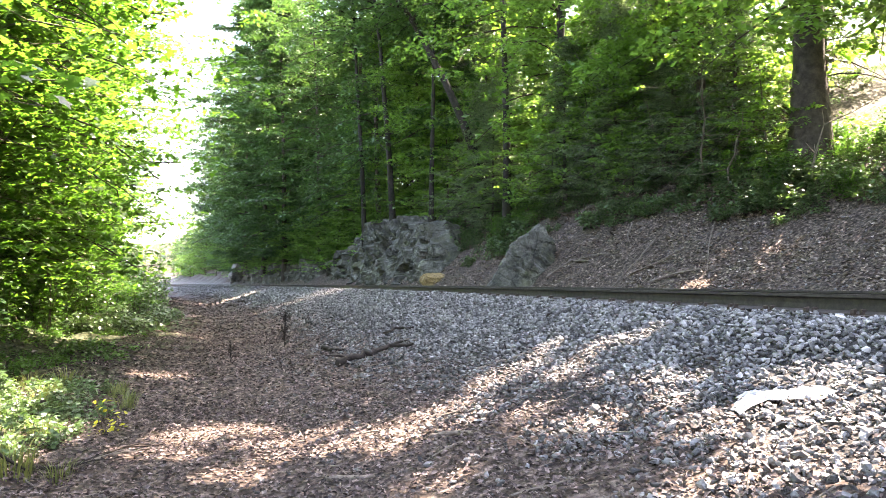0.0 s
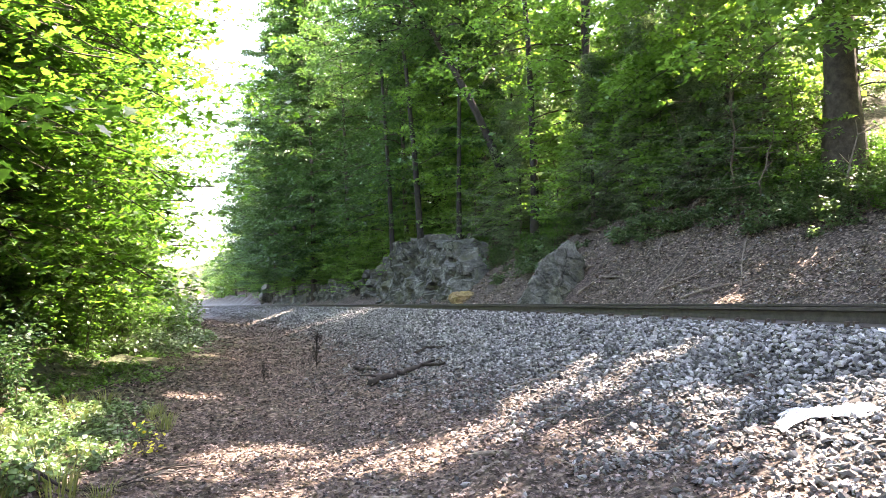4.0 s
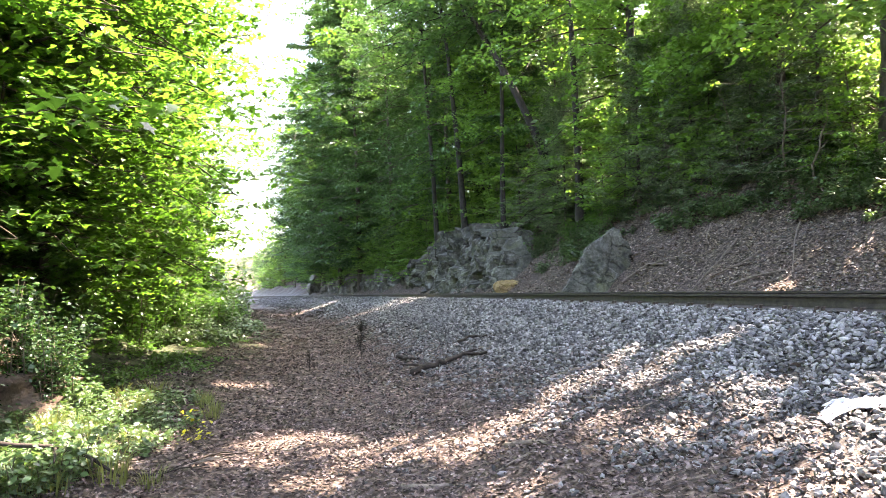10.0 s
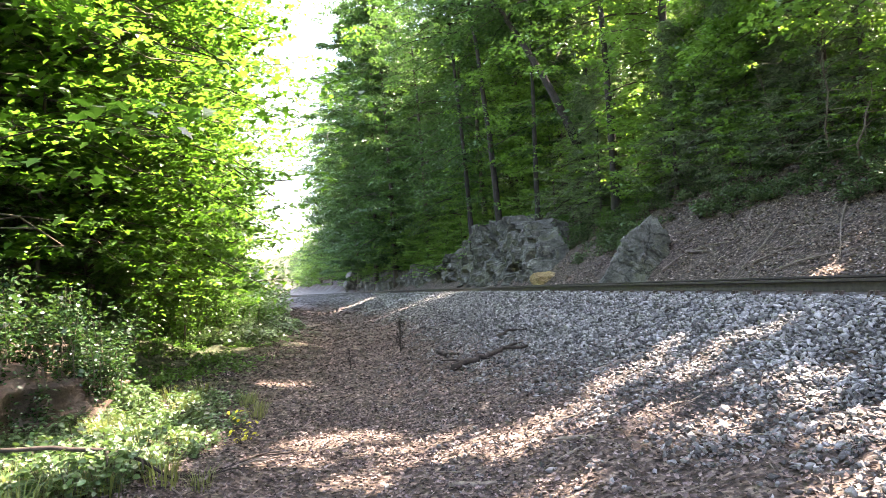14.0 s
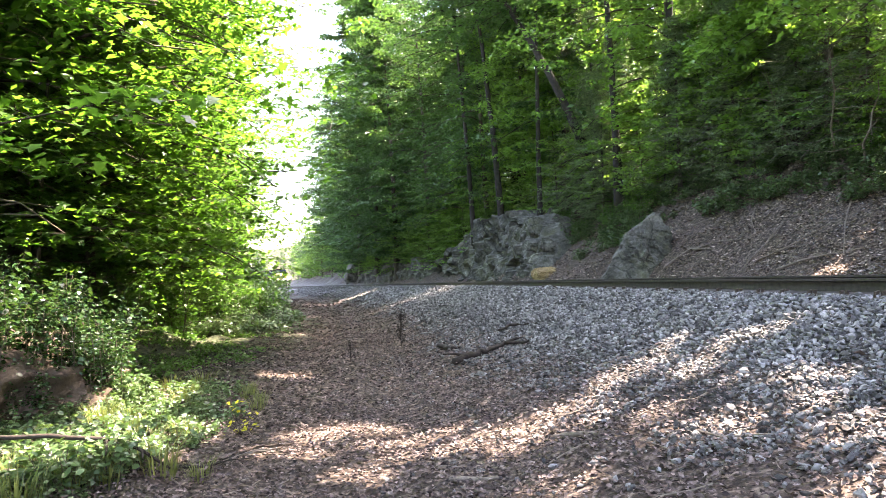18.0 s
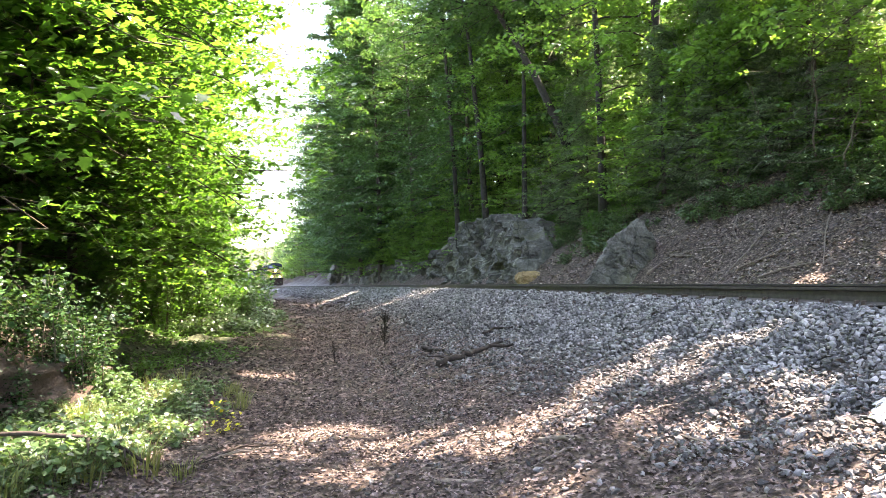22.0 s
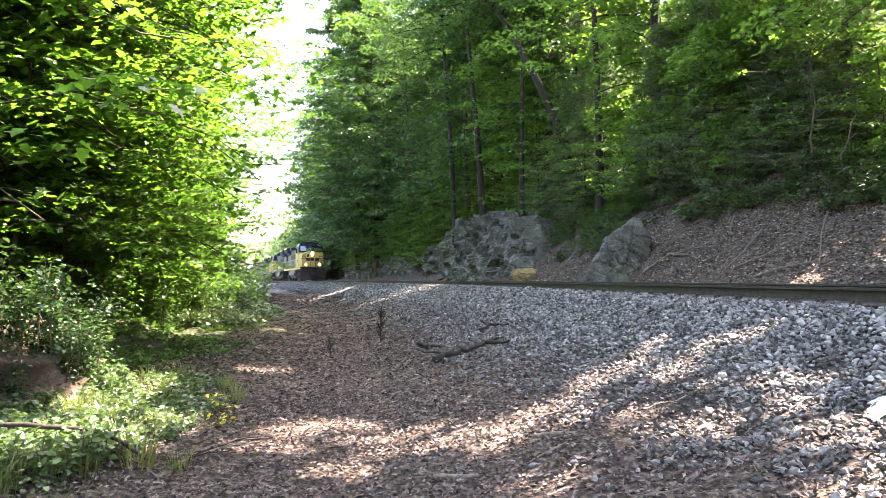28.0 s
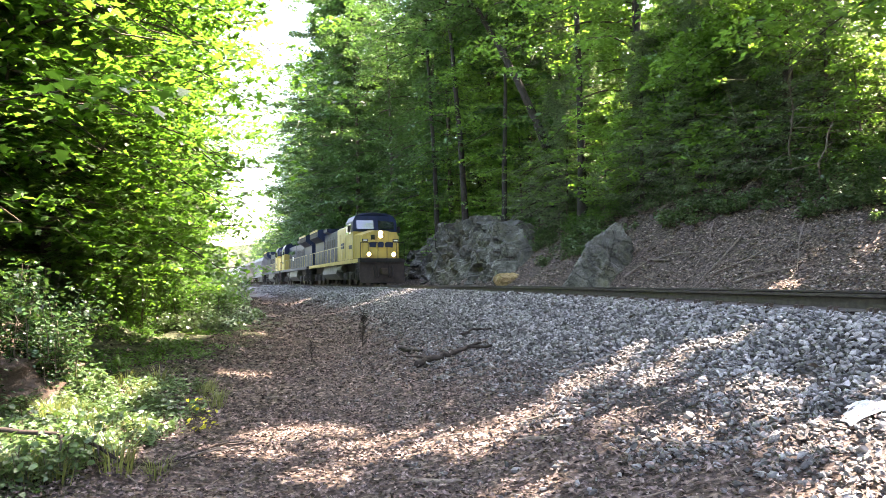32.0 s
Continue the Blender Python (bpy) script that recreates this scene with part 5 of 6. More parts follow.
def dry_weed(x, y, h, n, seed, label):
    r = np.random.default_rng(seed)
    top, twigs = new("dry_weed"), Soup()
    V, F = tube(np.stack([np.zeros(4), np.linspace(0, 0.03, 4), np.linspace(-0.02, h, 4)], -1), [0.012, 0.009, 0.006, 0.003], 5)
    part("stem", mesh_np("stem", V, F, M_DARKWOOD, True), M_DARKWOOD, top)
    for i in range(n):
        a, z0, L = r.uniform(0, 6.28), h * r.uniform(0.1, 0.9), h * r.uniform(0.2, 0.5)
        d = np.array([math.cos(a) * 0.5, math.sin(a) * 0.5, 0.85]) * L
        p0 = np.array([0, 0.03 * z0 / h, z0])
        V, F = tube(np.stack([p0, p0 + d * 0.5 + r.normal(0, 0.01, 3), p0 + d]), [0.006, 0.004, 0.002], 4)
        twigs.add(V, F)
        V, F = leaf_quads(p0 + d * r.uniform(0.3, 1, (7, 1)) + r.normal(0, 0.012, (7, 3)), 0.03, r, up=0.4)
        twigs.add(V, F)
    part("twig_spray", twigs.mesh("twig_spray", M_DARKWOOD), M_DARKWOOD, top)
    top.matrix_basis = at(x, y)
    return tagged(top, label, "weed")


dry_weed(-1.34, 15.0, 0.72, 40, 5, "dry dark weed with many thin twigs on the gravel edge")
dry_weed(-2.01, 12.5, 0.36, 9, 6, "small dry dark weed stub in the gully")
for b in bank + cover + herb + lush + glossy + brush + tuft:
    remove_thing(b)


def bare_sapling(v, y, h, seed):
    """Leafless leaning sapling with a few crooked side limbs."""
    r = np.random.default_rng(seed)
    top = new("dead_sapling")
    lean = r.normal(0, 0.35, 2) * h
    t = np.linspace(0, 1, 7)
    P = np.stack([lean[0] * t + r.normal(0, 0.04, 7), lean[1] * t + r.normal(0, 0.04, 7), h * t - 0.05], -1)
    V, F = tube(P, np.linspace(0.035, 0.008, 7), 6)
    part("stem", mesh_np("stem", V, F, M_DEAD, True), M_DEAD, top)
    for i in range(5):
        k = r.integers(2, 6)
        d = np.array([r.normal(0, 0.7), r.normal(0, 0.7), r.uniform(-0.2, 0.5)]) * h * 0.35
        V, F = tube(np.stack([P[k], P[k] + d * 0.5 + r.normal(0, 0.06, 3), P[k] + d]), [0.014, 0.01, 0.004], 5)
        part("limb", mesh_np("limb", V, F, M_DEAD, True), M_DEAD, top)
    x, yy = place(v, y)
    top.matrix_basis = at(float(x), float(yy))
    tagged(top, "leafless grey dead sapling leaning on the bank", "sapling", "dead saplings")


for i, (v, y, h) in enumerate(((7.2, 18.5, 2.6), (7.6, 20.5, 3.0), (6.9, 17.2, 2.2), (7.4, 23.0, 2.4), (7.0, 14.5, 2.0), (7.8, 28.0, 2.6))):
    bare_sapling(v, y, h, 400 + i)


# ---- eroded soil bank and rubbish ----
def build_bank():
    bm = bmesh.new()
    bmesh.ops.create_icosphere(bm, subdivisions=5, radius=1.0)
    for v in bm.verts:
        d = v.co.copy()
        n = noise.fractal(d * 2.6, 0.9, 2.1, 5)
        v.co = Vector((d.x * 1.5, d.y * 1.9, d.z * 0.7)) * (1 + 0.22 * n + 0.05 * noise.fractal(d * 9, 0.8, 2.1, 4))
    ob = part("soil_bank", bm, M_SOIL, None, smooth=True)
    ob.matrix_basis = pose(-5.4, 7.3, float(ground_z(-5.4, 7.3)) - 0.05, 0, 0, 15)
    tagged(ob, "eroded bank of bare brown soil under a bush", "soil bank")


M_SOIL = mottled("bare_soil", [(0.3, (0.035, 0.025, 0.018)), (0.55, (0.085, 0.06, 0.043)), (0.8, (0.19, 0.14, 0.1))], 2.5, 0.95, 0.04, 22)
build_bank()


def build_sheet():
    """Crumpled thin white plastic film draped over the ballast: a body, a neck and a torn flap."""
    bm = bmesh.new()
    nx, ny = 60, 30
    x0, y0 = SHEET
    base = float(ground_z(x0, y0))
    ca, sa = math.cos(radians(-40)), math.sin(radians(-40))
    at_u = (-1, -0.75, -0.5, -0.3, 0.2, 0.8, 1)
    rows = []
    for j in range(ny):
        row = []
        for i in range(nx):
            u, w = i / (nx - 1) * 2 - 1, j / (ny - 1) * 2 - 1
            half = np.interp(u, at_u, (0.2, 0.3, 0.2, 0.09, 0.12, 0.1, 0.02)) if w < 0 else np.interp(u, at_u, (0.03, 0.08, 0.09, 0.05, 0.08, 0.1, 0.02))
            half *= 0.95 + 0.35 * noise.noise(Vector((u * 3.2, 0.4 if w > 0 else 3.4, 2)))
            x = u * 0.25 + 0.03 * noise.noise(Vector((w * 4, u * 3, 5)))
            y = w * half
            fold = abs(noise.noise(Vector((u * 4 + w * 1.5, w * 3 - u, 0.3)))) + 0.5 * abs(noise.noise(Vector((u * 9, w * 6, 1))))
            a, b = x * ca - y * sa, x * sa + y * ca
            rise = 0.05 * fold * min(1.0, 4 * (1 - abs(w))) * min(1.0, 4 * (1 - abs(u)))
            row.append(bm.verts.new((a, b, float(ground_z(x0 + a, y0 + b)) - base + 0.035 + rise)))
        rows.append(row)
    for j in range(ny - 1):
        for i in range(nx - 1):
            bm.faces.new((rows[j][i], rows[j][i + 1], rows[j + 1][i + 1], rows[j + 1][i]))
    ext = bmesh.ops.extrude_face_region(bm, geom=bm.faces[:])
    for g in ext["geom"]:
        if isinstance(g, bmesh.types.BMVert):
            g.co.z -= 0.004
    bmesh.ops.recalc_face_normals(bm, faces=bm.faces[:])
    ob = part("plastic_sheet", bm, M_PLASTIC, None, smooth=True)
    ob.matrix_basis = pose(x0, y0, base)
    tagged(ob, "crumpled thin white plastic sheet lying on the ballast", "plastic sheet")


M_PLASTIC = mottled("white_plastic", [(0.3, (0.5, 0.48, 0.48)), (0.7, (0.66, 0.64, 0.64))], 9.0, 0.4, 0.004, 30)
M_PLASTIC.node_tree.nodes["Principled BSDF"].inputs["Transmission Weight"].default_value = 0.25
SHEET = (2.52, 3.74)
build_sheet()

# ---- the train ----
def paint(name, stops, rough=0.45, spec=0.45, grime=(0.09, 0.075, 0.055)):
    """Weathered paint: tone, grime in streaks that run down."""
    m, t, b = material(name, rough, 0.0, spec)
    col = ramp(t, noise_of(t, 0.8, 5), stops)
    c = t.nodes.new("ShaderNodeTexCoord")
    mp = t.nodes.new("ShaderNodeMapping")
    mp.inputs["Scale"].default_value = (6, 6, 0.5)
    t.links.new(c.outputs["Object"], mp.inputs["Vector"])
    n = node(t, "TexNoise", Scale=1.5, Detail=5.0, Roughness=0.65)
    t.links.new(mp.outputs[0], n.inputs["Vector"])
    col = mix(t, ramp(t, n.outputs["Fac"], [(0.5, (0, 0, 0)), (0.75, (0.6, 0.6, 0.6))]), col, grime)
    t.links.new(col, b.inputs["Base Color"])
    return m


M_YEL = paint("yellow_paint", [(0.3, (0.37, 0.265, 0.055)), (0.7, (0.48, 0.36, 0.09))])
M_BLUE = paint("dark_blue_paint", [(0.3, (0.005, 0.011, 0.03)), (0.7, (0.009, 0.019, 0.052))], 0.5, 0.25, (0.01, 0.009, 0.008))
M_BLACK = mottled("grimy_black", [(0.3, (0.01, 0.009, 0.009)), (0.7, (0.03, 0.025, 0.022))], 3.0, 0.75, 0.003, 30)
M_TANK = mottled("tank_grey", [(0.3, (0.04, 0.038, 0.033)), (0.7, (0.13, 0.122, 0.108))], 2.0, 0.6, 0.0, 15)
M_STEEL = mottled("handrail_paint", [(0.3, (0.3, 0.26, 0.13)), (0.7, (0.42, 0.37, 0.2))], 5.0, 0.5, 0.0, 30)
M_WHEEL = mottled("wheel_steel", [(0.3, (0.03, 0.025, 0.022)), (0.7, (0.08, 0.068, 0.06))], 4.0, 0.6, 0.0, 20, 0.5)
M_HOP = [paint("hopper_grey", [(0.3, (0.17, 0.165, 0.16)), (0.7, (0.26, 0.255, 0.25))], 0.65, 0.3), paint("hopper_pale", [(0.3, (0.42, 0.42, 0.42)), (0.7, (0.56, 0.56, 0.56))], 0.6, 0.3), paint("hopper_brown", [(0.3, (0.16, 0.13, 0.115)), (0.7, (0.25, 0.2, 0.18))], 0.65, 0.3)]


def plain(name, col, rough, glow=0.0, metal=0.0):
    m, t, b = material(name, rough, metal, 0.5)
    b.inputs["Base Color"].default_value = (*col, 1)
    if glow:
        b.inputs["Emission Color"].default_value = (1.0, 0.86, 0.62, 1)
        b.inputs["Emission Strength"].default_value = glow
    return m


M_PANE = plain("cab_glass", (0.02, 0.025, 0.03), 0.05)
M_PILOT = mottled("dull_brown_steel", [(0.3, (0.022, 0.015, 0.013)), (0.7, (0.06, 0.042, 0.036))], 2.0, 0.7, 0.003, 20)
M_PANE.node_tree.nodes["Principled BSDF"].inputs["IOR"].default_value = 2.0
M_LAMP = plain("lit_headlight", (0.9, 0.85, 0.7), 0.2, 14.0)
M_UNLIT = plain("lamp_lens", (0.6, 0.6, 0.58), 0.15)
M_SIGN = plain("white_marking", (0.75, 0.75, 0.72), 0.5)


def bx(name, mat, parent, x0, x1, y0, y1, z0, z1, bevel=0.02, label=""):
    return part(name, box(bmesh.new(), x0, x1, y0, y1, z0, z1, bevel), mat, parent, label)


def make_truck(e, cx, axles, radius, half, side_len, wheelsets):
    """Bogie: side frames, springs, wheelsets."""
    truck = new("truck")
    truck.parent = e
    truck.matrix_basis = pose(cx, 0, 0)
    for sy in (-1, 1):
        bm = bmesh.new()
        y0, y1 = sorted((sy * 1.02, sy * 1.16))
        prism(bm, [(-side_len, 0.55), (-side_len * 0.9, 0.85), (side_len * 0.9, 0.85), (side_len, 0.55), (side_len * 0.8, 0.38), (-side_len * 0.8, 0.38)], y0, y1, "Y")
        for ax in axles:
            box(bm, ax - 0.2, ax + 0.2, y0 - 0.04, y1 + 0.04, 0.36, 0.7, 0.03)
        for k in range(len(axles) - 1):
            m = (axles[k] + axles[k + 1]) / 2
            for dx in (-0.16, 0.16):
                rod(bm, (m + dx, sy * 1.18, 0.42), (m + dx, sy * 1.18, 0.82), 0.085)
        part("side_frame", bm, M_BLACK, truck)
    for ax in axles:
        bm = bmesh.new()
        rod(bm, (0, -1.0, 0), (0, 1.0, 0), 0.09, n=10)
        for sy in (-1, 1):
            y = sy * 0.755
            rod(bm, (0, y - 0.065, 0), (0, y + 0.065, 0), radius, n=24)
            rod(bm, (0, y - sy * 0.075 - 0.015, 0), (0, y - sy * 0.075 + 0.015, 0), radius + 0.025, n=24)
            rod(bm, (0, y + sy * 0.06, 0), (0, y + sy * 0.09, 0), radius * 0.35, n=12)
        w = part("wheelset", bm, M_WHEEL, truck)
        w.matrix_basis = pose(ax, 0, radius)
        wheelsets.append((w, ax, radius))
    return truck


def make_loco(lead=False):
    e = new("locomotive")
    wheelsets = []
    # deck and underframe
    bx("deck", M_BLACK, e, -10.6, 10.4, -1.5, 1.5, 1.5, 1.68, 0.02)
    bx("underframe", M_BLACK, e, -10.0, 9.8, -0.9, 0.9, 0.95, 1.5, 0.03)
    for sy in (-1, 1):
        y0, y1 = sorted((sy * 1.46, sy * 1.52))
        bx("sill_stripe", M_YEL if lead else M_BLUE, e, -10.6, 10.3, y0, y1, 1.42, 1.66, 0.01)
    bm = bmesh.new()
    prism(bm, [(-1.35, 1.4), (-1.45, 0.8), (-1.1, 0.42), (1.1, 0.42), (1.45, 0.8), (1.35, 1.4)], -3.4, 2.6, "X")
    part("fuel_tank", bm, M_TANK, e, "pale dirty fuel tank")
    for sy in (-1, 1):
        bm = bmesh.new()
        rod(bm, (2.75, sy * 1.2, 1.15), (4.4, sy * 1.2, 1.15), 0.24, n=14)
        part("air_reservoir", bm, M_TANK, e)
    make_truck(e, 6.6, (-2.0, 0.0, 2.0), 0.53, 2.9, 2.85, wheelsets)
    make_truck(e, -6.6, (-2.0, 0.0, 2.0), 0.53, 2.9, 2.85, wheelsets)
    # long hood in sections with doors
    bx("long_hood", M_YEL if lead else M_BLUE, e, 0.4, 6.5, -0.95, 0.95, 1.68, 4.15, 0.08)
    bx("engine_hood", M_BLUE, e, -5.6, 0.4, -0.92, 0.92, 1.68, 4.1, 0.08)
    bx("radiator_hood", M_BLUE, e, -10.3, -5.6, -0.95, 0.95, 1.68, 3.75, 0.06)
    bm = bmesh.new()
    prism(bm, [(-0.95, 3.6), (-1.5, 4.0), (-1.5, 4.5), (-1.2, 4.62), (1.2, 4.62), (1.5, 4.5), (1.5, 4.0), (0.95, 3.6)], -10.0, -5.7, "X")
    part("radiator_wing", bm, M_BLUE, e)
    for sy in (-1, 1):
        y0, y1 = sorted((sy * 1.5, sy * 1.54))
        bx("wing_stripe", M_YEL, e, -9.9, -5.8, y0, y1, 4.44, 4.6, 0.01)
    bm = bmesh.new()
    prism(bm, [(-0.92, 4.05), (-1.25, 4.2), (-1.25, 4.45), (1.25, 4.38), (1.25, 4.2), (0.92, 4.05)], -4.2, -2.4, "X")
    part("dynamic_brake_housing", bm, M_BLUE, e)
    for sy in (-1, 1):
        for k in range(8):
            x = -5.3 + k * 0.7
            y0, y1 = sorted((sy * 0.925, sy * 0.955))
            bx("hood_door", M_BLUE, e, x, x + 0.62, y0, y1, 1.85, 3.75, 0.01)
        for k in range(5):
            x = 0.7 + k * 1.12
            y0, y1 = sorted((sy * 0.955, sy * 0.985))
            bx("hood_door", M_YEL if lead else M_BLUE, e, x, x + 1.0, y0, y1, 1.85, 3.7, 0.01)
        y0, y1 = sorted((sy * 1.5, sy * 1.53))
        bx("radiator_grille", M_BLACK, e, -9.7, -6.0, y0, y1, 4.05, 4.42, 0.005)
        y0, y1 = sorted((sy * 0.99, sy * 1.02))
        bx("unit_marking", M_BLUE if lead else M_SIGN, e, 2.2, 3.2, y0, y1, 2.6, 3.0, 0.003)
        bx("vent_grille", M_BLACK, e, 4.2, 5.6, y0, y1, 2.9, 3.7, 0.003)
    for sy in (-1, 1):
        for k in range(6):
            x = -5.1 + k * 0.85
            y0, y1 = sorted((sy * 0.96, sy * 0.975))
            bx("louvre", M_BLACK, e, x, x + 0.4, y0, y1, 2.9, 3.5, 0.003)
        for x in (6.62, 8.85):
            bm = bmesh.new()
            rod(bm, (x, sy * 1.56, 1.8), (x, sy * 1.56, 3.2), 0.018, n=6)
            part("grab_iron", bm, M_STEEL, e)
        y0, y1 = sorted((sy * 1.515, sy * 1.535))
        bx("cab_door", M_YEL, e, 6.7, 7.4, y0, y1, 1.75, 3.3, 0.01)
        bx("side_marking", M_BLUE, e, 7.6, 8.5, y0, y1, 2.35, 2.6, 0.003)
    bm = bmesh.new()
    rod(bm, (-1.2, 0, 4.05), (-1.2, 0, 4.5), 0.35, 0.3, 14)
    part("exhaust_stack", bm, M_BLACK, e)
    # cab
    bm = bmesh.new()
    prism(bm, [(-1.52, 1.68), (-1.52, 3.45), (1.52, 3.45), (1.52, 1.68)], 6.5, 8.95, "X")
    part("cab", bm, M_YEL, e)
    bm = bmesh.new()
    prism(bm, [(0.0, 3.45), (-1.52, 3.45), (-1.5, 4.15), (-1.3, 4.5), (-0.8, 4.68), (0.0, 4.72), (0.8, 4.68), (1.3, 4.5), (1.5, 4.15), (1.52, 3.45)], 6.45, 8.85, "X")
    for v in bm.verts:
        if v.co.x > 8:
            v.co.x += 0.32 - (v.co.z - 3.45) * 0.24 - 0.15 * abs(v.co.y)
    part("cab_roof", bm, M_BLUE, e, "dark blue upper cab and roof")
    for sy in (-1, 1):
        y0, y1 = sorted((sy * 0.16, sy * 1.28))
        bm = bmesh.new()
        prism(bm, [(y0, 3.62), (y0, 4.18), (y1, 4.18 if sy < 0 else 4.12), (y1, 3.62)], 8.9, 9.0, "X")
        for v in bm.verts:
            v.co.x += 0.185 - (v.co.z - 3.62) * 0.24 - 0.15 * abs(v.co.y)
        part("windshield", bm, M_PANE, e)
        for x0, x1 in ((6.75, 7.35), (7.5, 8.3)):
            y0, y1 = sorted((sy * 1.5, sy * 1.545))
            bx("cab_window", M_PANE, e, x0, x1, y0, y1, 3.35, 4.0, 0.01)
        bm = bmesh.new()
        rod(bm, (8.35, sy * 1.55, 3.5), (8.6, sy * 1.72, 3.55), 0.02)
        box(bm, 8.55, 8.62, min(sy * 1.62, sy * 1.82), max(sy * 1.62, sy * 1.82), 3.4, 3.85, 0.02)
        part("mirror", bm, M_BLACK, e)
    # nose: wide, with a sloped top and canted cheeks
    bm = bmesh.new()
    prism(bm, [(-1.5, 1.68), (-1.5, 3.22), (-0.5, 3.55), (0.5, 3.55), (1.5, 3.22), (1.5, 1.68)], 8.95, 10.35, "X")
    for v in bm.verts:
        if v.co.x > 10:
            v.co.y *= 0.84
            v.co.z = 1.68 + (v.co.z - 1.68) * 0.94
    bmesh.ops.bevel(bm, geom=bm.edges[:], offset=0.05, segments=2, affect="EDGES")
    part("nose", bm, M_YEL, e, "yellow sloping nose")
    lamp_box = bx("headlight_housing", M_YEL, e, 10.25, 10.4, -0.22, 0.22, 2.95, 3.42, 0.04)
    for dz in (-0.11, 0.11):
        bm = bmesh.new()
        rod(bm, (10.38, 0, 3.19 + dz), (10.44, 0, 3.19 + dz), 0.095, n=16)
        part("headlight", bm, M_LAMP, e, "lit headlight")
    bx("nose_door", M_YEL, e, 10.3, 10.39, -0.75, -0.3, 1.9, 3.2, 0.02)
    bx("nose_window", M_PANE, e, 10.37, 10.41, -0.66, -0.39, 2.85, 3.15, 0.01)
    # painted mark as plain dark blue shapes
    for y0, y1 in ((0.3, 0.85), (-0.2, 0.22), (-0.75, -0.28)):
        bm = bmesh.new()
        prism(bm, [(y0, 2.38), (y0 - 0.02, 2.62), (y0 + 0.1, 2.72), (y1 - 0.05, 2.72), (y1, 2.6), (y1 - 0.05, 2.36)], 10.395, 10.415, "X")
        part("painted_mark", bm, M_BLUE, e)
    for sy in (-1, 1):
        y0, y1 = sorted((sy * 0.82, sy * 1.22))
        bx("number_board", M_BLACK, e, 10.18, 10.36, y0, y1, 2.72, 2.9, 0.01)
        bx("number_bar", M_SIGN, e, 10.36, 10.37, y0 + 0.07, y1 - 0.07, 2.77, 2.85, 0.002)
        bm = bmesh.new()
        rod(bm, (10.4, sy * 0.82, 1.92), (10.56, sy * 0.82, 1.92), 0.13, n=16)
        part("ditch_light_housing", bm, M_YEL, e)
        bm = bmesh.new()
        rod(bm, (10.56, sy * 0.82, 1.92), (10.585, sy * 0.82, 1.92), 0.105, n=16)
        part("ditch_light", bm, M_LAMP, e, "lit ditch light")
    # front platform, steps, pilot plough, coupler, hoses
    bx("front_platform", M_BLACK, e, 10.3, 10.95, -1.5, 1.5, 1.42, 1.62, 0.03)
    bm = bmesh.new()
    prism(bm, [(-1.5, 1.42), (-1.5, 0.85), (-1.42, 0.12), (1.42, 0.12), (1.5, 0.85), (1.5, 1.42)], 10.55, 10.75, "X")
    for v in bm.verts:
        if v.co.z < 0.3:
            v.co.x += 0.35 - 0.2 * abs(v.co.y)
    part("pilot_plough", bm, M_PILOT, e, "rust-brown pilot plough")
    bm = bmesh.new()
    box(bm, 10.7, 11.35, -0.13, 0.13, 0.7, 1.0, 0.04)
    box(bm, 11.15, 11.45, -0.2, 0.2, 0.65, 1.05, 0.06)
    part("coupler", bm, M_RUST, e)
    for sy in (-1, 1):
        for k in range(2):
            y = sy * (0.4 + 0.22 * k)
            V, F = tube([(10.85, y, 1.2), (11.1, y, 0.95), (11.15, y * 0.9, 0.6), (11.0, y * 0.8, 0.45)], [0.03] * 4, 6)
            part("air_hose", mesh_np("air_hose", V, F, M_BLACK, True), M_BLACK, e)
        for x in (9.9, -10.3):
            bm = bmesh.new()
            y0, y1 = sorted((sy * 1.15, sy * 1.5))
            for k in range(4):
                box(bm, x - 0.3, x + 0.3, y0, y1, 0.35 + 0.33 * k, 0.39 + 0.33 * k)
            box(bm, x - 0.33, x - 0.29, y0, y1, 0.3, 1.45)
            box(bm, x + 0.29, x + 0.33, y0, y1, 0.3, 1.45)
            part("step_well", bm, M_BLACK, e)
        # front and side handrails
        for y in (1.45, 0.95, 0.3):
            bm = bmesh.new()
            rod(bm, (10.88, sy * y, 1.6), (10.88, sy * y, 2.65), 0.022, n=6)
            part("stanchion", bm, M_BLACK, e)
        bm = bmesh.new()
        rod(bm, (10.88, sy * 1.45, 2.65), (10.88, sy * 0.3, 2.65), 0.02, n=6)
        part("handrail", bm, M_BLACK, e)
        bm = bmesh.new()
        rod(bm, (-10.4, sy * 1.44, 2.7), (6.3, sy * 1.44, 2.7), 0.022, n=6)
        part("handrail", bm, M_STEEL, e)
        for k in range(12):
            x = -10.4 + k * 1.52
            bm = bmesh.new()
            rod(bm, (x, sy * 1.44, 1.66), (x, sy * 1.44, 2.7), 0.022, n=6)
            part("stanchion", bm, M_STEEL, e)
    bm = bmesh.new()
    for k in range(3):
        rod(bm, (5.8, -0.15 + k * 0.15, 4.3), (6.2 + 0.08 * k, -0.15 + k * 0.15, 4.32), 0.025, 0.06, 8)
    part("horn", bm, M_BLACK, e)
    bm = bmesh.new()
    for k in range(2):
        rod(bm, (-7.0 - 1.7 * k, 0, 4.6), (-7.0 - 1.7 * k, 0, 4.68), 0.6, n=20)
    part("cooling_fan", bm, M_BLACK, e)
    e.scale = (1, 1, 1.035)
    return e, wheelsets


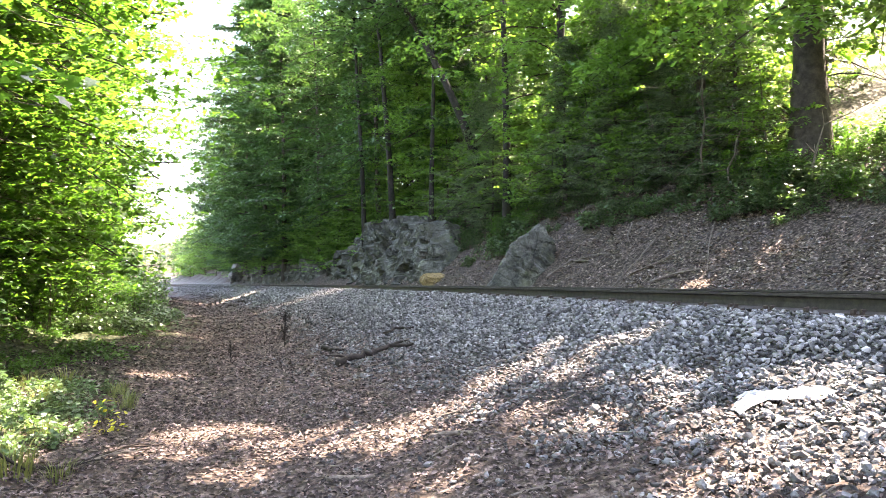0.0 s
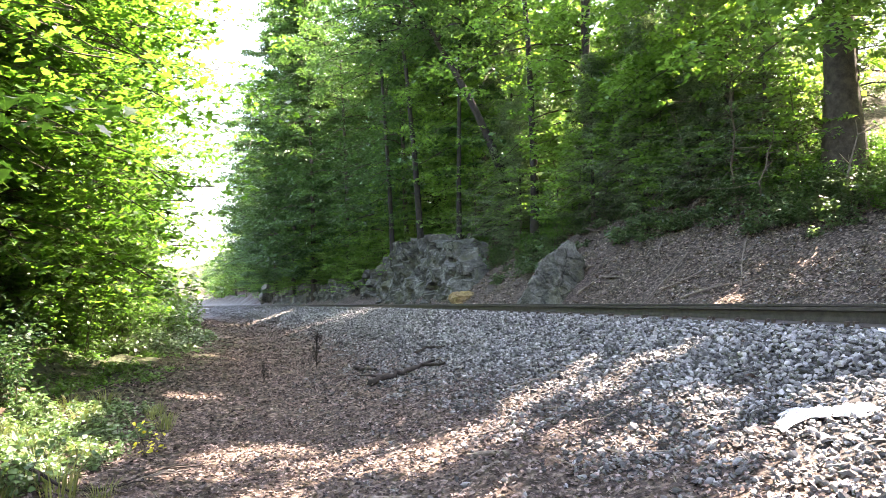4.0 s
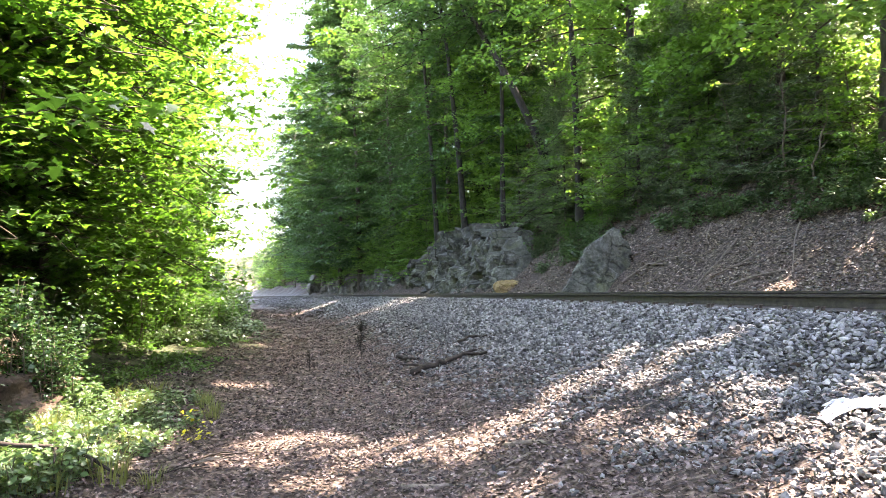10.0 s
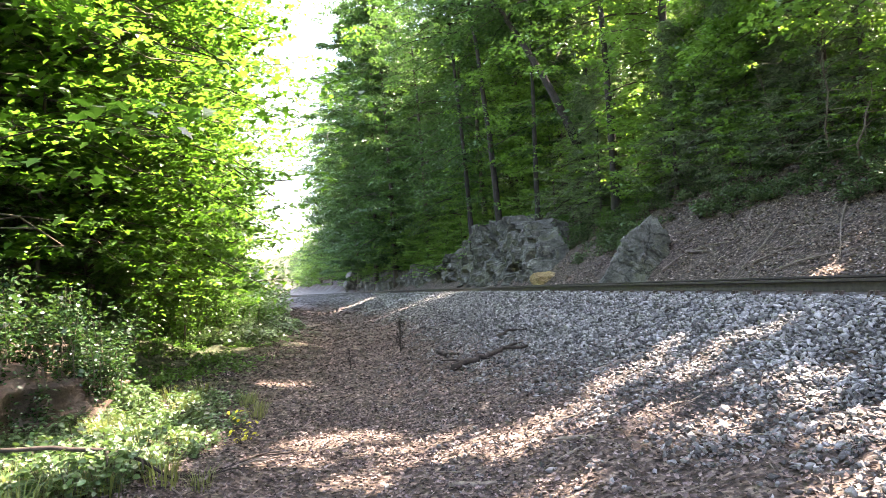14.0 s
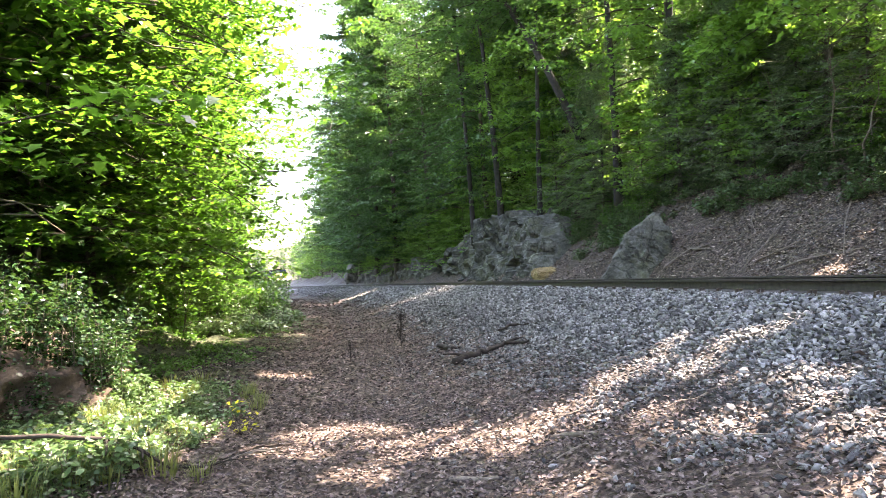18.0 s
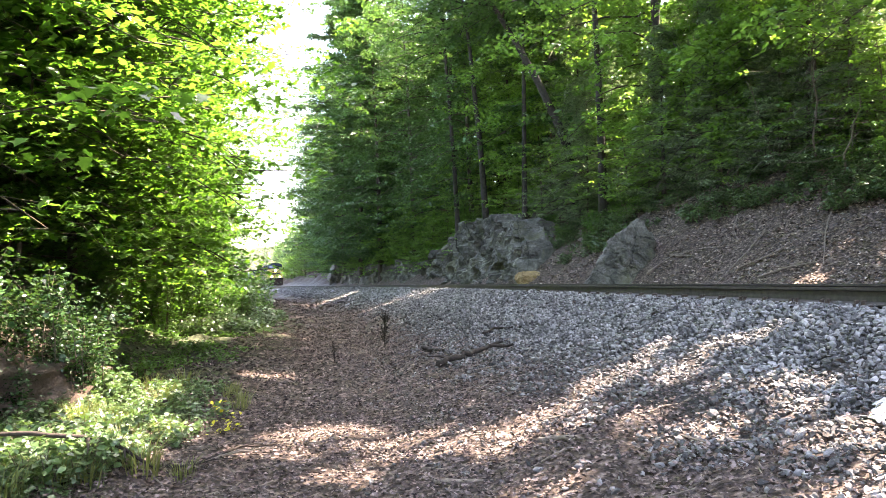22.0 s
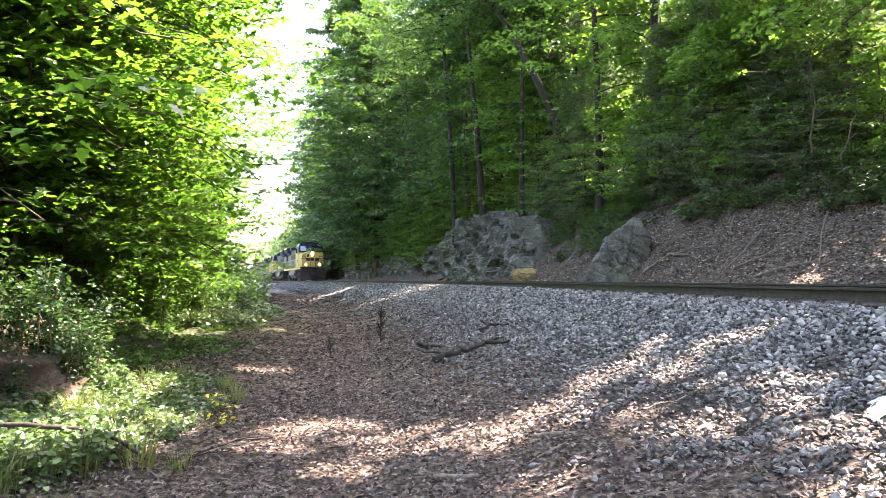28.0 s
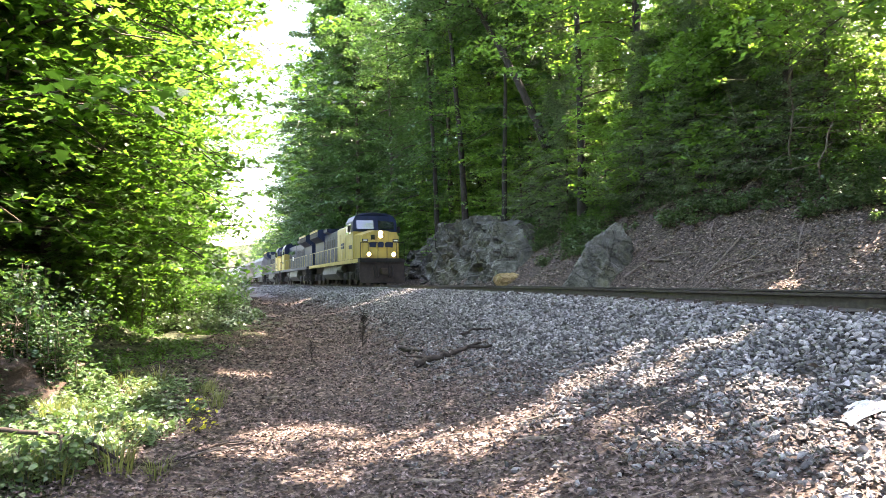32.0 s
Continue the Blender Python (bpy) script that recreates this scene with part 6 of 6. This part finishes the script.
def make_hopper(mat):
    e = new("hopper_car")
    bm = bmesh.new()
    sec = [(-1.35, 1.35), (-1.56, 2.3), (-1.56, 3.6), (-1.3, 4.25), (-0.7, 4.5), (0.7, 4.5), (1.3, 4.25), (1.56, 3.6), (1.56, 2.3), (1.35, 1.35)]
    prism(bm, sec, -8.2, 8.2, "X")
    for v in bm.verts:
        if v.co.z < 2.0:
            v.co.x *= 0.8
    part("body", bm, mat, e)
    for sy in (-1, 1):
        for k in range(11):
            x = -7.5 + k * 1.5
            bm = bmesh.new()
            y0, y1 = sorted((sy * 1.55, sy * 1.63))
            box(bm, x - 0.05, x + 0.05, y0, y1, 2.0, 3.75)
            part("rib", bm, mat, e)
        y0, y1 = sorted((sy * 1.4, sy * 1.6))
        bx("side_sill", mat, e, -8.7, 8.7, y0, y1, 1.15, 1.4, 0.02)
        bm = bmesh.new()
        for k in range(7):
            box(bm, 8.1, 8.55, min(sy * 1.5, sy * 1.54), max(sy * 1.5, sy * 1.54), 1.4 + 0.42 * k, 1.44 + 0.42 * k)
        part("ladder", bm, M_BLACK, e)
    for x in (-5.2, 0, 5.2):
        bm = bmesh.new()
        prism(bm, [(x - 1.9, 1.4), (x - 0.5, 0.45), (x + 0.5, 0.45), (x + 1.9, 1.4)], -1.0, 1.0, "Y")
        part("discharge_chute", bm, mat, e)
    bx("running_board", M_BLACK, e, -8.3, 8.3, -0.35, 0.35, 4.52, 4.58, 0.005)
    for k in range(4):
        bm = bmesh.new()
        rod(bm, (-6 + k * 4, 0, 4.5), (-6 + k * 4, 0, 4.66), 0.45, n=14)
        part("roof_hatch", bm, mat, e)
    for sx in (-1, 1):
        bx("end_platform", M_BLACK, e, min(sx * 7.2, sx * 8.8), max(sx * 7.2, sx * 8.8), -1.4, 1.4, 1.05, 1.2, 0.02)
        bm = bmesh.new()
        box(bm, min(sx * 8.7, sx * 9.15), max(sx * 8.7, sx * 9.15), -0.15, 0.15, 0.72, 1.0, 0.03)
        part("coupler", bm, M_RUST, e)
        make_truck(e, sx * 6.6, (-0.9, 0.9), 0.46, 1.5, 1.4, [])
    return e

TRAIN_SPEED = 10.65
S_END = float(np.interp(45.4, _ty, _ts))


def car_pose(s, half=6.5):
    """Pose of a car whose middle is at arc length s, facing the camera's end of the track."""
    xa, ya = along(s - half)
    xb, yb = along(s + half)
    return pose(float(xa + xb) / 2, float(ya + yb) / 2, RAIL_TOP, 0, 0, math.degrees(math.atan2(float(ya - yb), float(xa - xb))))


TIMES = [0, 4, 8, 12, 16, 18, 20, 21, 22, 23, 24, 25, 26, 26.5, 27, 27.5, 28, 28.5, 29, 29.5, 30, 30.5, 31, 31.5, 32]
CARS = []
back = 11.15
WHEELS = []
for i in range(3):
    loco, sets = make_loco(i == 0)
    CARS.append((loco, back, 180 if i == 1 else 0))
    WHEELS += [(w, ax, rad, -1 if i == 1 else 1) for w, ax, rad in sets]
    tagged(loco, ("yellow and dark blue diesel freight locomotive with lit headlights" if i == 0 else "dark blue diesel freight locomotive with a yellow cab" if i == 2 else "dark blue diesel locomotive running cab last"), "locomotive", "locomotives")
    back += 22.6
back -= 2.1
kinds = [make_hopper(m) for m in M_HOP]
for i, k in enumerate((0, 2, 0, 1, 1, 1, 0, 1, 1)):
    car = copy_thing(kinds[k], pose(0, 0, 0))
    CARS.append((car, back, 0))
    tagged(car, ("dark grey", "pale grey", "brown-grey")[k] + " ribbed covered hopper freight car", "hopper car", "hopper cars")
    back += 18.4
for k in kinds:
    remove_thing(k)


def motions():
    for car, behind, flip in CARS:
        walk(car, [(t, car_pose(S_END + behind + TRAIN_SPEED * (32 - t)) @ pose(0, 0, 0, 0, 0, flip)) for t in TIMES])
    for w, ax, rad, way in WHEELS:
        step = math.radians(80) / (TRAIN_SPEED / rad)
        n = int(32 / step) + 1
        walk(w, [(k * 32 / n, pose(ax, 0, rad, 0, way * (k * 32 / n) * math.degrees(TRAIN_SPEED / rad), 0)) for k in range(n + 1)])


motions()
